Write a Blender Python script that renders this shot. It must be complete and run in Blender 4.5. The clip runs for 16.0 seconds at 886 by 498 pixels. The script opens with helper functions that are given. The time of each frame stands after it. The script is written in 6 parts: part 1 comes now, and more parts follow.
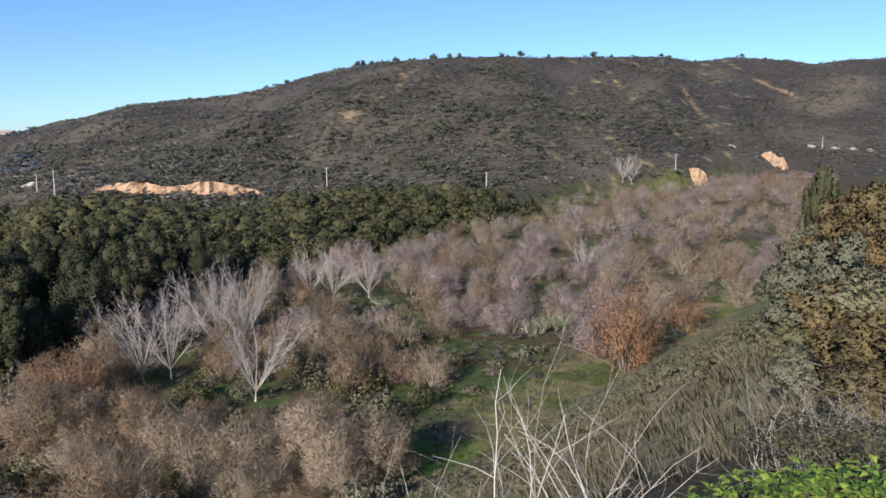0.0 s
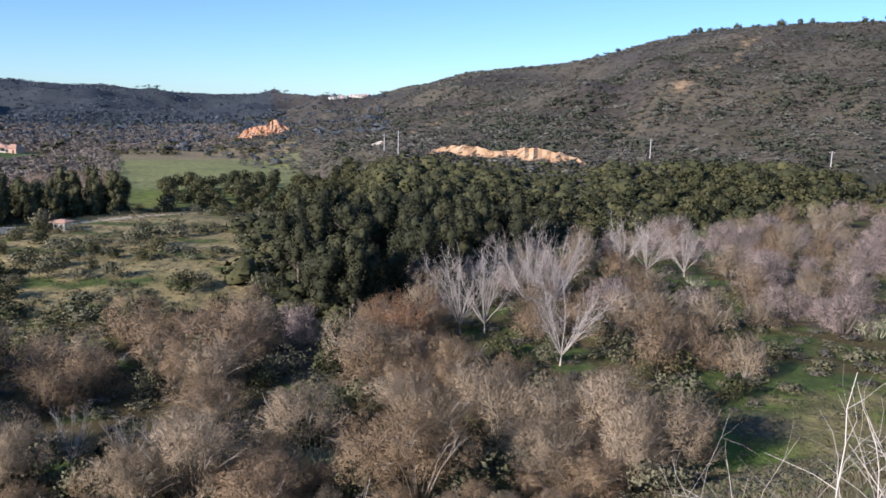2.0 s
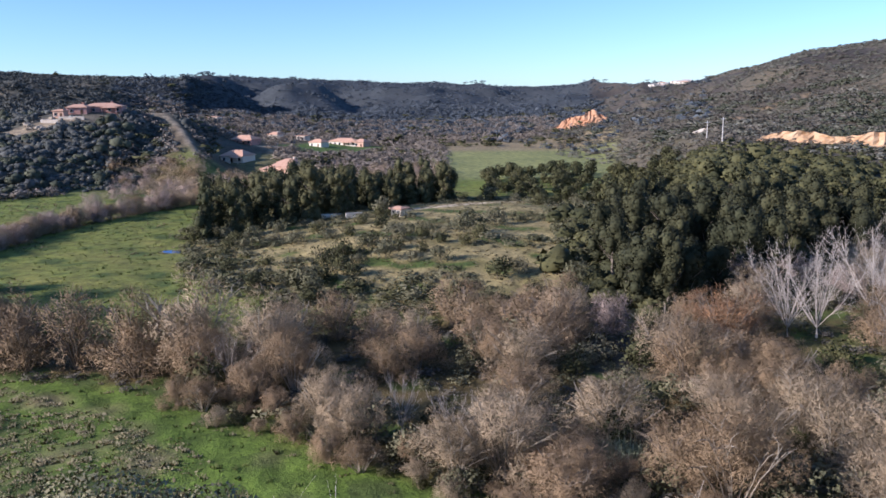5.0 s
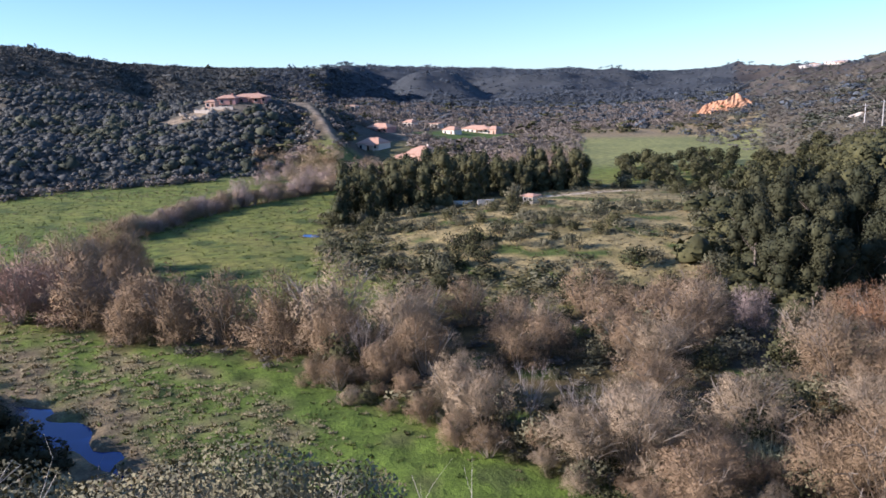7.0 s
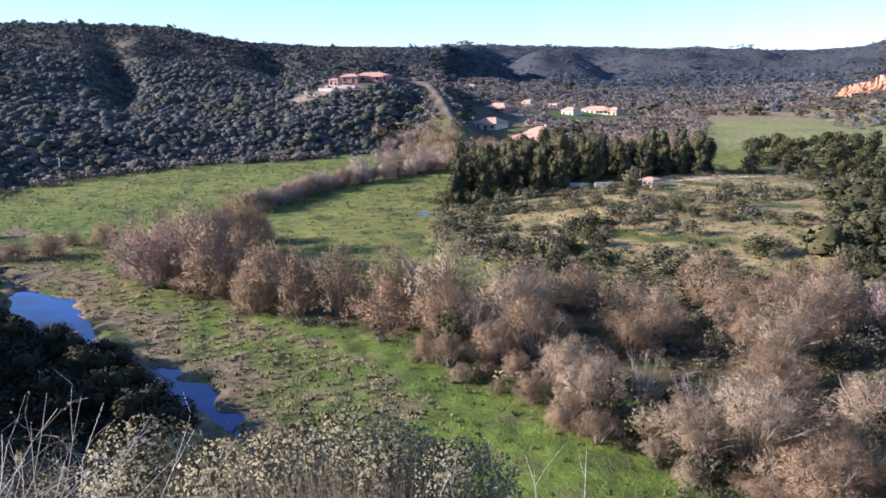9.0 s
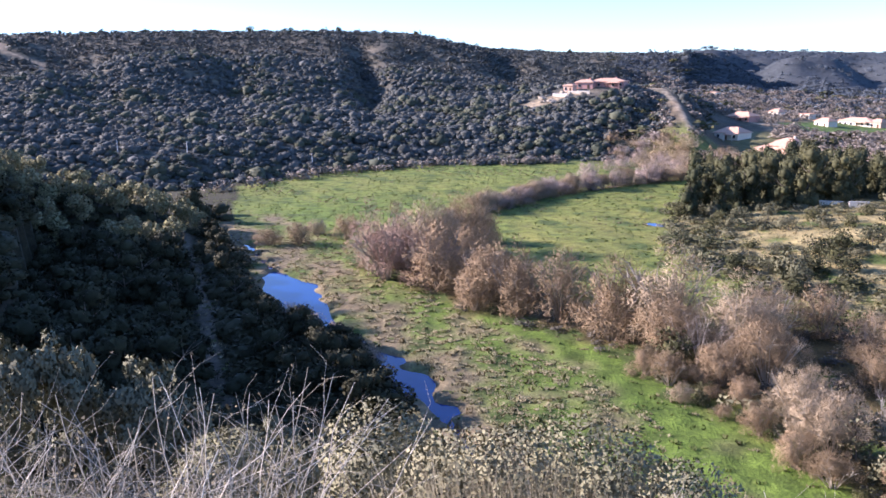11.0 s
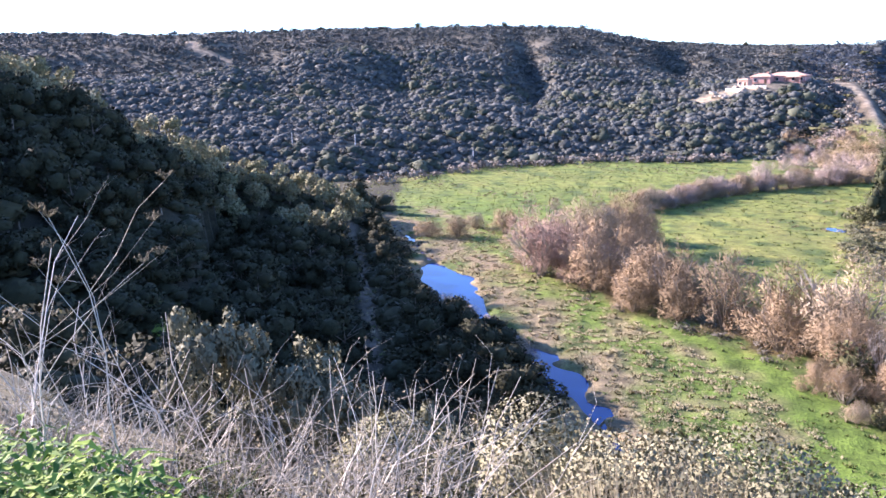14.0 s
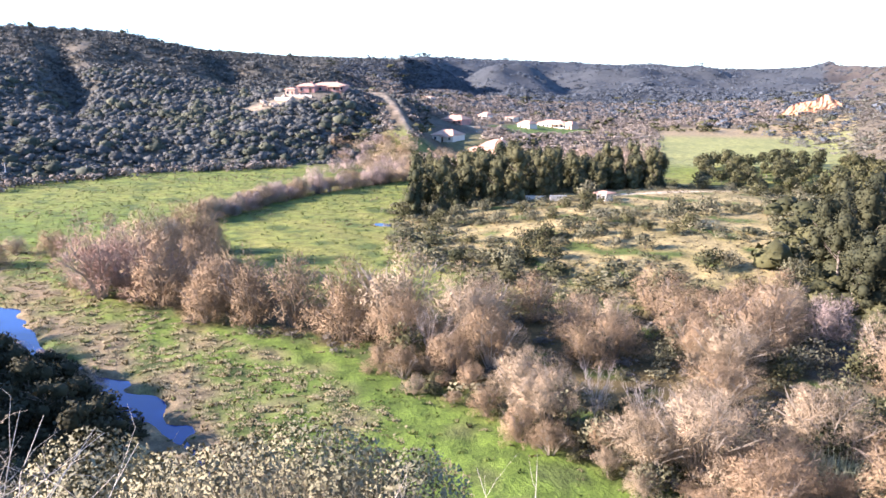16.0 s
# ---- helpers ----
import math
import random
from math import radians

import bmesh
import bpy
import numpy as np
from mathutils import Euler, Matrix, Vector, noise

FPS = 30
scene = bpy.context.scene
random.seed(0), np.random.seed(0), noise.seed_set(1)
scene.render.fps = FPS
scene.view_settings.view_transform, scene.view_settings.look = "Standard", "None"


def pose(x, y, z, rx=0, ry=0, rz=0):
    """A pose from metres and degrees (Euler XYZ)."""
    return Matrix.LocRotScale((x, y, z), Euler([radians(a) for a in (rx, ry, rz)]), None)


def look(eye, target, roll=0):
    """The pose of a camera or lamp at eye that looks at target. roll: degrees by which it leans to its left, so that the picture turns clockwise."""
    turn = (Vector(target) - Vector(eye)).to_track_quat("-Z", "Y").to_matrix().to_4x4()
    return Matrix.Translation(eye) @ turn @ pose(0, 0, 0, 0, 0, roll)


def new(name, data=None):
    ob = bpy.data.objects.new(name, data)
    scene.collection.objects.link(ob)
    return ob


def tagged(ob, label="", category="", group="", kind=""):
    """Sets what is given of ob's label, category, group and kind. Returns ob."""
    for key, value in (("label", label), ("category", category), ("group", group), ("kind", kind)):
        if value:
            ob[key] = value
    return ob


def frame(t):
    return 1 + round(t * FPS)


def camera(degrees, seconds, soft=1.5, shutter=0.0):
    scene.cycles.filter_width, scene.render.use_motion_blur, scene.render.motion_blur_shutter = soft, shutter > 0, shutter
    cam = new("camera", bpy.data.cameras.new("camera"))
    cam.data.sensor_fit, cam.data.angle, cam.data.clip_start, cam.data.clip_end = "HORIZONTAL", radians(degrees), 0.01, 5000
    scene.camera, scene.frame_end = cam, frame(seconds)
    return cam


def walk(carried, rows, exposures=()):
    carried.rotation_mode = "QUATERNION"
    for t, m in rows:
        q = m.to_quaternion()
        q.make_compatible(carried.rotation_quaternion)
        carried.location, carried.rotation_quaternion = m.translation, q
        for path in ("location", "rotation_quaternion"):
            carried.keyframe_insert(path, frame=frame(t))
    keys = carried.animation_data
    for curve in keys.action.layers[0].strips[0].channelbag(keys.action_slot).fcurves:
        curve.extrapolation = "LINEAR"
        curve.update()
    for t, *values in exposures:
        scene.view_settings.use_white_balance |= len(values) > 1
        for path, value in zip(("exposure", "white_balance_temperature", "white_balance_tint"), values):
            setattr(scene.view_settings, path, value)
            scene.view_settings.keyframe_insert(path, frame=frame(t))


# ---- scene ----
# The camera is held by someone who turns on the spot: an arm's length from the axis, eye 32 m above the valley floor.
LENS, EYE, ARM = 58.25, 32.0, 0.45
cam = camera(LENS, 16.0, soft=1.6)
# seconds, yaw, pitch, roll
ROWS = [
    (0.0, -0.96, -7.68, -0.27),
    (0.5, 2.48, -8.17, -0.26),
    (1.0, 7.35, -8.81, -0.20),
    (1.5, 15.15, -9.52, -0.24),
    (2.0, 21.63, -10.05, 1.38),
    (2.5, 26.12, -10.47, 0.10),
    (3.0, 29.60, -10.40, -0.14),
    (3.5, 33.18, -10.02, -0.31),
    (4.0, 36.97, -9.78, -0.44),
    (4.5, 40.69, -9.89, -0.69),
    (5.0, 44.31, -10.88, -0.90),
    (5.2, 45.99, -10.82, -1.14),
    (7.3, 55.08, -11.66, -1.51),
    (7.5, 56.02, -11.63, -1.29),
    (8.0, 58.52, -11.40, -1.69),
    (8.2, 59.41, -11.59, -1.87),
    (10.3, 71.28, -11.94, -0.91),
    (10.5, 73.74, -11.27, -1.07),
    (11.0, 78.61, -12.00, -1.10),
    (11.5, 83.87, -12.55, -1.19),
    (12.0, 86.40, -12.54, -1.37),
    (12.5, 89.08, -12.32, -1.55),
    (13.0, 90.37, -11.73, -1.43),
    (13.5, 91.61, -11.80, -1.63),
    (14.0, 90.11, -12.13, -1.24),
    (14.5, 82.26, -11.75, -1.15),
    (15.0, 75.64, -11.95, -0.22),
    (15.5, 66.62, -12.10, -0.21),
    (16.0, 59.03, -11.99, -0.40),
]


def held(yaw, pitch, roll):
    a = radians(yaw)
    return pose(-ARM * math.sin(a), ARM * math.cos(a), EYE, 90 + pitch, 0, yaw) @ pose(0, 0, 0, 0, 0, roll)


EXPOSURES = [(0.0, 0.2, 6050, 20), (3.5, 0.54, 5850, 24), (5.0, 0.55, 5900, 25), (8.0, 0.85, 6080, 29), (10.5, 1.34, 6050, 33), (13.5, 2.06, 6080, 34), (14.5, 2.08, 6200, 35), (16.0, 2.02, 6450, 31)]
walk(cam, [(t, held(a, p, r)) for t, a, p, r in ROWS], EXPOSURES)

# ---- light ----
SUN_AZ, SUN_EL = 153.0, 22.0   # degrees anticlockwise from +y, and above the horizon
a, e = radians(SUN_AZ), radians(SUN_EL)
SUN_WAY = Vector((-math.sin(a) * math.cos(e), math.cos(a) * math.cos(e), math.sin(e)))
world = bpy.data.worlds.new("sky")
scene.world = world
world.use_nodes = True
sky = world.node_tree.nodes.new("ShaderNodeTexSky")
sky.sky_type, sky.sun_disc = "NISHITA", False
sky.sun_elevation, sky.sun_rotation = e, math.atan2(SUN_WAY.x, SUN_WAY.y)
sky.air_density, sky.dust_density, sky.ozone_density = 0.8, 0.2, 3.0
back = world.node_tree.nodes["Background"]
back.inputs["Strength"].default_value = 0.12
tone = world.node_tree.nodes.new("ShaderNodeMix")   # a clear winter sky, a little deeper blue
tone.data_type, tone.blend_type = "RGBA", "MULTIPLY"
tone.inputs[0].default_value = 1.0
tone.inputs[7].default_value = (0.78, 0.985, 1.075, 1)
world.node_tree.links.new(sky.outputs[0], tone.inputs[6])
world.node_tree.links.new(tone.outputs[2], back.inputs["Color"])
lamp = bpy.data.lights.new("sun", "SUN")
lamp.energy, lamp.angle, lamp.color = 5.0, radians(0.53), (1.0, 0.93, 0.82)
new("sun", lamp).matrix_world = look(SUN_WAY * 500, (0, 0, 0))


# ---- materials ----
class Nodes:
    def __init__(self, name, rough=0.9):
        self.mat = bpy.data.materials.new(name)
        self.mat.use_nodes = True
        self.tree = self.mat.node_tree
        self.bsdf = self.tree.nodes["Principled BSDF"]
        self.bsdf.inputs["Roughness"].default_value = rough
        self.bsdf.inputs["Specular IOR Level"].default_value = 0.25

    def add(self, kind, **inputs):
        n = self.tree.nodes.new(kind)
        for k, val in inputs.items():
            self.put(n, k.replace("_", " "), val)
        return n

    def put(self, node, key, val):
        sock = node.inputs[key]
        if isinstance(val, bpy.types.NodeSocket):
            self.tree.links.new(val, sock)
        else:
            sock.default_value = val

    def noise(self, scale, detail=4.0, rough=0.55):
        co = self.add("ShaderNodeTexCoord").outputs["Object"]
        return self.add("ShaderNodeTexNoise", Vector=co, Scale=scale, Detail=detail, Roughness=rough).outputs["Fac"]

    def mix(self, fac, a, b, how="MIX"):
        n = self.tree.nodes.new("ShaderNodeMix")
        n.data_type, n.blend_type = "RGBA", how
        for i, val in ((0, fac), (6, a), (7, b)):
            if isinstance(val, bpy.types.NodeSocket):
                self.tree.links.new(val, n.inputs[i])
            else:
                n.inputs[i].default_value = (*val, 1) if isinstance(val, tuple) else val
        return n.outputs[2]

    def span(self, fac, lo, hi, a=0.0, b=1.0):
        n = self.add("ShaderNodeMapRange", Value=fac)
        n.clamp = True
        for i, val in enumerate((lo, hi, a, b)):
            n.inputs[1 + i].default_value = val
        return n.outputs[0]

    def math(self, how, a, b=0.0):
        n = self.tree.nodes.new("ShaderNodeMath")
        n.operation = how
        for i, val in enumerate((a, b)):
            if isinstance(val, bpy.types.NodeSocket):
                self.tree.links.new(val, n.inputs[i])
            else:
                n.inputs[i].default_value = val
        return n.outputs[0]

    def bump(self, fac, strength, distance):
        n = self.add("ShaderNodeBump", Height=fac, Strength=strength, Distance=distance)
        self.put(self.bsdf, "Normal", n.outputs[0])

    def colour(self, val):
        self.put(self.bsdf, "Base Color", val if isinstance(val, bpy.types.NodeSocket) else (*val, 1))
        return self.mat


def plant(name, a, b, stuff=False, rough=0.85, spread=0.3):
    """Twigs or leaves: between two colours, from plant to plant and from twig to twig."""
    n = Nodes(name, rough)
    if stuff:
        own = n.add("ShaderNodeAttribute")
        own.attribute_name = "tint"
        own = own.outputs["Fac"]
    else:
        own = n.add("ShaderNodeObjectInfo").outputs["Random"]
    isle = n.add("ShaderNodeNewGeometry").outputs["Random Per Island"]
    base = n.mix(own, a, b)
    shade = n.mix(isle, (1 - spread,) * 3, (1 + spread,) * 3)
    col = n.mix(1.0, base, shade, "MULTIPLY")
    if stuff:   # clumps of leaf within each bush
        fine = n.noise(1.7, 4, 0.7)
        col = n.mix(1.0, col, n.mix(n.span(fine, 0.32, 0.68), (0.78, 0.78, 0.78), (1.2, 1.19, 1.15)), "MULTIPLY")
    return n.colour(col)


def rough_mat(name, a, b, scale, rough=0.9, bump=0.3, dist=0.02):
    n = Nodes(name, rough)
    big, fine = n.noise(scale), n.noise(scale * 9, 3)
    col = n.mix(n.span(big, 0.3, 0.7), a, b)
    col = n.mix(n.span(fine, 0.3, 0.7, 0, 0.35), col, tuple(c * 0.55 for c in a))
    n.bump(fine, bump, dist)
    return n.colour(col)


def ground_mat():
    n = Nodes("ground", 0.95)
    c = n.add("ShaderNodeAttribute")
    c.attribute_name = "cover"
    big, mid, fine = n.noise(0.035, 5), n.noise(0.35, 6, 0.65), n.noise(3.5, 5, 0.7)
    dark, pale = (0.55, 0.55, 0.55), (1.35, 1.3, 1.2)
    col = n.mix(1.0, c.outputs["Color"], n.mix(n.span(big, 0.3, 0.7), (0.8, 0.82, 0.8), (1.2, 1.15, 1.1)), "MULTIPLY")
    col = n.mix(1.0, col, n.mix(n.span(mid, 0.35, 0.68), dark, pale), "MULTIPLY")
    col = n.mix(1.0, col, n.mix(n.span(fine, 0.3, 0.7), dark, pale), "MULTIPLY")
    n.bump(n.math("ADD", mid, n.math("MULTIPLY", fine, 0.35)), 0.9, 0.5)
    return n.colour(col)


GROUND = ground_mat()
BARK_PALE = rough_mat("pale bark", (0.66, 0.58, 0.49), (0.52, 0.46, 0.38), 1.2)
BARK_GREY = rough_mat("grey bark", (0.38, 0.33, 0.26), (0.3, 0.26, 0.2), 1.2)
BARK = rough_mat("bark", (0.2, 0.16, 0.12), (0.28, 0.24, 0.19), 1.5)
TWIGS = {
    "grey": ((0.41, 0.32, 0.21), (0.32, 0.25, 0.16)),
    "pink": ((0.43, 0.34, 0.29), (0.34, 0.265, 0.225)),
    "brown": ((0.35, 0.25, 0.15), (0.25, 0.18, 0.105)),
    "rose": ((0.37, 0.25, 0.19), (0.3, 0.205, 0.155)),
    "rust": ((0.34, 0.19, 0.095), (0.28, 0.16, 0.085)),
    "straw": ((0.48, 0.42, 0.28), (0.36, 0.31, 0.2)),
}
LEAVES = {
    "eucalyptus": ((0.032, 0.037, 0.018), (0.066, 0.066, 0.03)),
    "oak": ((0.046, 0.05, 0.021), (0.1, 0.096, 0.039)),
    "gum": ((0.05, 0.055, 0.024), (0.105, 0.1, 0.044)),
    "olive": ((0.105, 0.105, 0.055), (0.18, 0.168, 0.1)),
    "scrub": ((0.066, 0.074, 0.068), (0.112, 0.117, 0.107)),
    # oak again, with the spur's shade put into the leaf colour
    "shade-darkened oak": ((0.033, 0.036, 0.017), (0.055, 0.053, 0.025)),
    "heath": ((0.085, 0.078, 0.062), (0.15, 0.135, 0.11)),
    "grass": ((0.1, 0.15, 0.035), (0.17, 0.19, 0.06)),
    "winter": ((0.28, 0.24, 0.195), (0.2, 0.17, 0.14)),
    # far scrub: the blue of distant haze is put into the leaf colour
    "hazed": ((0.06, 0.078, 0.096), (0.108, 0.126, 0.14)),
    # crest trees: low sunlight is put into this lighter leaf colour
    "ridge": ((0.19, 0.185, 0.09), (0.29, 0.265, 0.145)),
    "holm": ((0.05, 0.06, 0.04), (0.092, 0.099, 0.062)),
    "burnt": ((0.098, 0.102, 0.078), (0.18, 0.176, 0.142)),
    "reed": ((0.4, 0.34, 0.2), (0.27, 0.235, 0.12)),
    "tussock": ((0.2, 0.17, 0.09), (0.32, 0.27, 0.16)),
    "bramble": ((0.13, 0.3, 0.035), (0.26, 0.42, 0.06)),
}
TWIG = {k: plant(k + " twigs", *v, spread=0.12) for k, v in TWIGS.items()}
LEAF = {k: plant(k + " leaves", *v) for k, v in LEAVES.items()}
TWIG_STUFF = {k: plant(k + " thicket", *v, stuff=True, spread=0.12) for k, v in TWIGS.items()}
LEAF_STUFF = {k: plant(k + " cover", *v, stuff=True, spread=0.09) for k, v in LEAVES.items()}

# mirror dimmed; the sky's reflected blue is put into the base colour
WATER = Nodes("water", 0.02)
WATER.bsdf.inputs["Specular IOR Level"].default_value = 0.32
WATER.bump(WATER.noise(1.4, 3), 0.03, 0.03)
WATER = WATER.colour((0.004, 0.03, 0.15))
EARTH = rough_mat("orange cut earth", (0.55, 0.33, 0.17), (0.64, 0.45, 0.28), 0.25, 0.95, 0.8, 0.4)
EARTH_RED = rough_mat("red cut earth", (0.52, 0.25, 0.13), (0.6, 0.38, 0.23), 0.12, 0.95, 0.8, 0.5)
PLASTER = rough_mat("apricot plaster", (0.78, 0.5, 0.36), (0.7, 0.44, 0.32), 0.5, 0.85, 0.1)
PLASTER_WHITE = rough_mat("cream plaster", (0.82, 0.74, 0.6), (0.74, 0.66, 0.53), 0.5, 0.85, 0.1)
PLASTER_PINK = rough_mat("pink plaster", (0.62, 0.33, 0.27), (0.56, 0.3, 0.24), 0.5, 0.85, 0.1)
TILES = rough_mat("terracotta roof tiles", (0.58, 0.33, 0.22), (0.68, 0.43, 0.3), 0.8, 0.85, 0.5, 0.05)
GLASS = Nodes("window glass", 0.08).colour((0.03, 0.035, 0.045))
TIMBER = rough_mat("dark brown timber", (0.1, 0.06, 0.04), (0.15, 0.09, 0.06), 3.0)
CONCRETE = rough_mat("pale concrete", (0.66, 0.63, 0.57), (0.55, 0.52, 0.47), 1.5)
METAL = rough_mat("grey galvanised metal", (0.4, 0.41, 0.42), (0.32, 0.33, 0.34), 4.0, 0.5)
STALK = plant("dry stalk", (0.62, 0.56, 0.46), (0.46, 0.4, 0.32))
ROCK = rough_mat("weathered tan rock", (0.42, 0.35, 0.26), (0.33, 0.28, 0.21), 0.6, 0.95, 0.9, 0.2)
STONE = rough_mat("pale stone", (0.6, 0.53, 0.43), (0.48, 0.42, 0.34), 0.9, 0.9, 0.8, 0.1)


# ---- landform ----
def polar(x, y):
    return np.degrees(np.arctan2(-x, y)), np.hypot(x, y)


def spot(az, r):
    return -r * math.sin(radians(az)), r * math.cos(radians(az))


def ease(s):
    s = np.clip(s, 0, 1)
    return s * s * (3 - 2 * s)


def waves(x, y, size, seed=0):
    """Soft rolling noise between about -1 and 1, from a few turned sines."""
    rs, out = np.random.RandomState(seed), 0
    for i in range(7):
        a, p = rs.uniform(0, 2 * np.pi, 2)
        k = 2 * np.pi / size * rs.uniform(0.6, 1.9)
        out = out + np.sin(k * (x * np.cos(a) + y * np.sin(a)) + p)
    return out / 3.5


def along(points, x, y):
    """Distance to a line through points, and how far along it (0 to number of legs)."""
    best, where = np.full(np.shape(x), 1e9), np.zeros(np.shape(x))
    for i, ((ax, ay), (bx, by)) in enumerate(zip(points, points[1:])):
        dx, dy = bx - ax, by - ay
        s = np.clip(((x - ax) * dx + (y - ay) * dy) / (dx * dx + dy * dy), 0, 1)
        d = np.hypot(x - ax - s * dx, y - ay - s * dy)
        where = np.where(d < best, i + s, where)
        best = np.minimum(best, d)
    return best, where


HILL_AZ = [-71.5, -29.4, -23.3, -17.2, -11.1, -6, -1, 5.2, 11.3, 19.4, 25.5, 30.6, 35.8, 43.8, 52, 58.1, 62.2, 66.2, 72.3, 78.4, 84.5, 90.5, 96.6, 104.6, 116.7, 135.7]
HILL_FOOT = [500, 560, 520, 430, 370, 290, 250, 222, 192, 150, 128, 330, 430, 600, 520, 420, 360, 312, 298, 300, 290, 272, 255, 245, 245, 245]
HILL_ROAD = [620, 640, 560, 440, 390, 330, 310, 320, 330, 325, 330, 480, 760, 900, 850, 640, 470, 375, 355, 360, 350, 330, 315, 305, 305, 305]
HILL_STEP = [26, 26, 22, 16, 14, 13, 12, 11, 12, 14, 15, 12, 10, 8, 10, 13, 14, 12, 11, 11, 11, 11, 11, 11, 11, 11]
HILL_TOP = [900, 900, 900, 850, 780, 720, 700, 720, 760, 850, 950, 1300, 2400, 2200, 1800, 1600, 1400, 1150, 950, 760, 720, 720, 720, 760, 800, 800]
SKY_AZ = [-72, -29.6, -27.5, -25.5, -24.2, -20.7, -18.2, -16.4, -13.4, -9.5, -5.6, -1.7, 2.3, 4.7, 7.9, 11.4, 14, 17.5, 20.4, 23, 24.6, 26.1, 27.9, 29.3, 32.5, 35, 38.5, 42, 44.7, 47.5, 50, 53, 55.5, 58.4, 61.6, 65.4, 69.5, 73, 75, 77.2, 79, 80.1, 83, 86.5, 90.5, 94.5, 98.4, 102.2, 106, 109.6, 113.1, 117.7, 136]
SKY_RISE = [4.88, 4.98, 5.02, 4.83, 5.1, 5.46, 5.22, 5.65, 5.74, 5.72, 5.86, 5.82, 5.64, 5.36, 4.65, 3.66, 3.14, 2.82, 2.46, 1.66, 1.38, 0.91, 0.6, 0.71, 0.56, 0.6, 0.56, 0.68, 0.98, 0.93, 1.18, 1.31, 1.34, 1.58, 1.5, 1.52, 1.66, 1.9, 2.03, 2.43, 2.88, 3.08, 3.28, 3.4, 3.4, 3.42, 3.4, 3.28, 3.23, 3.12, 3.23, 3.18, 2.98]
NEAR_AZ = [-180, -111.5, -61.5, -31.5, -25.4, -19.3, -13.2, -6, 9.2, 60.1, 82.5, 90.5, 97.6, 105.6, 115.7, 130.7, 150.6, 180.5]
NEAR_FOOT = [500, 420, 330, 260, 195, 138, 106, 82, 62, 50, 50, 54, 62, 72, 90, 170, 420, 500]
SPUR = [(-163.9, -15.6), (-181.6, -34.9), (-183.4, -58), (-162.2, -71.9), (-139, -83.7), (-114.9, -99.3), (-74.7, -118.8)]
SPUR_TOP = [1.5, 7, 15, 26, 38, 47, 48]
STREAM = [(-189.9, -14.9), (-159.9, -6.5), (-135, -1.3), (-118, 1.4), (-104.1, 5.6), (-92.1, 10.2), (-80.1, 13), (-67.1, 15), (-50.1, 14.7)]
PATH = [(-174.8, -21.8), (-141.9, -14.9), (-109.9, -11.1), (-86.9, -8.4), (-68, -4.7)]
DOWN = [spot(64.4, 446), spot(63.2, 436), spot(62.1, 380), spot(61.3, 340), spot(61.0, 308)]
DOWN_TOP = [26.5, 26, 17.5, 11, 2]
VILLA = spot(68.3, 415)


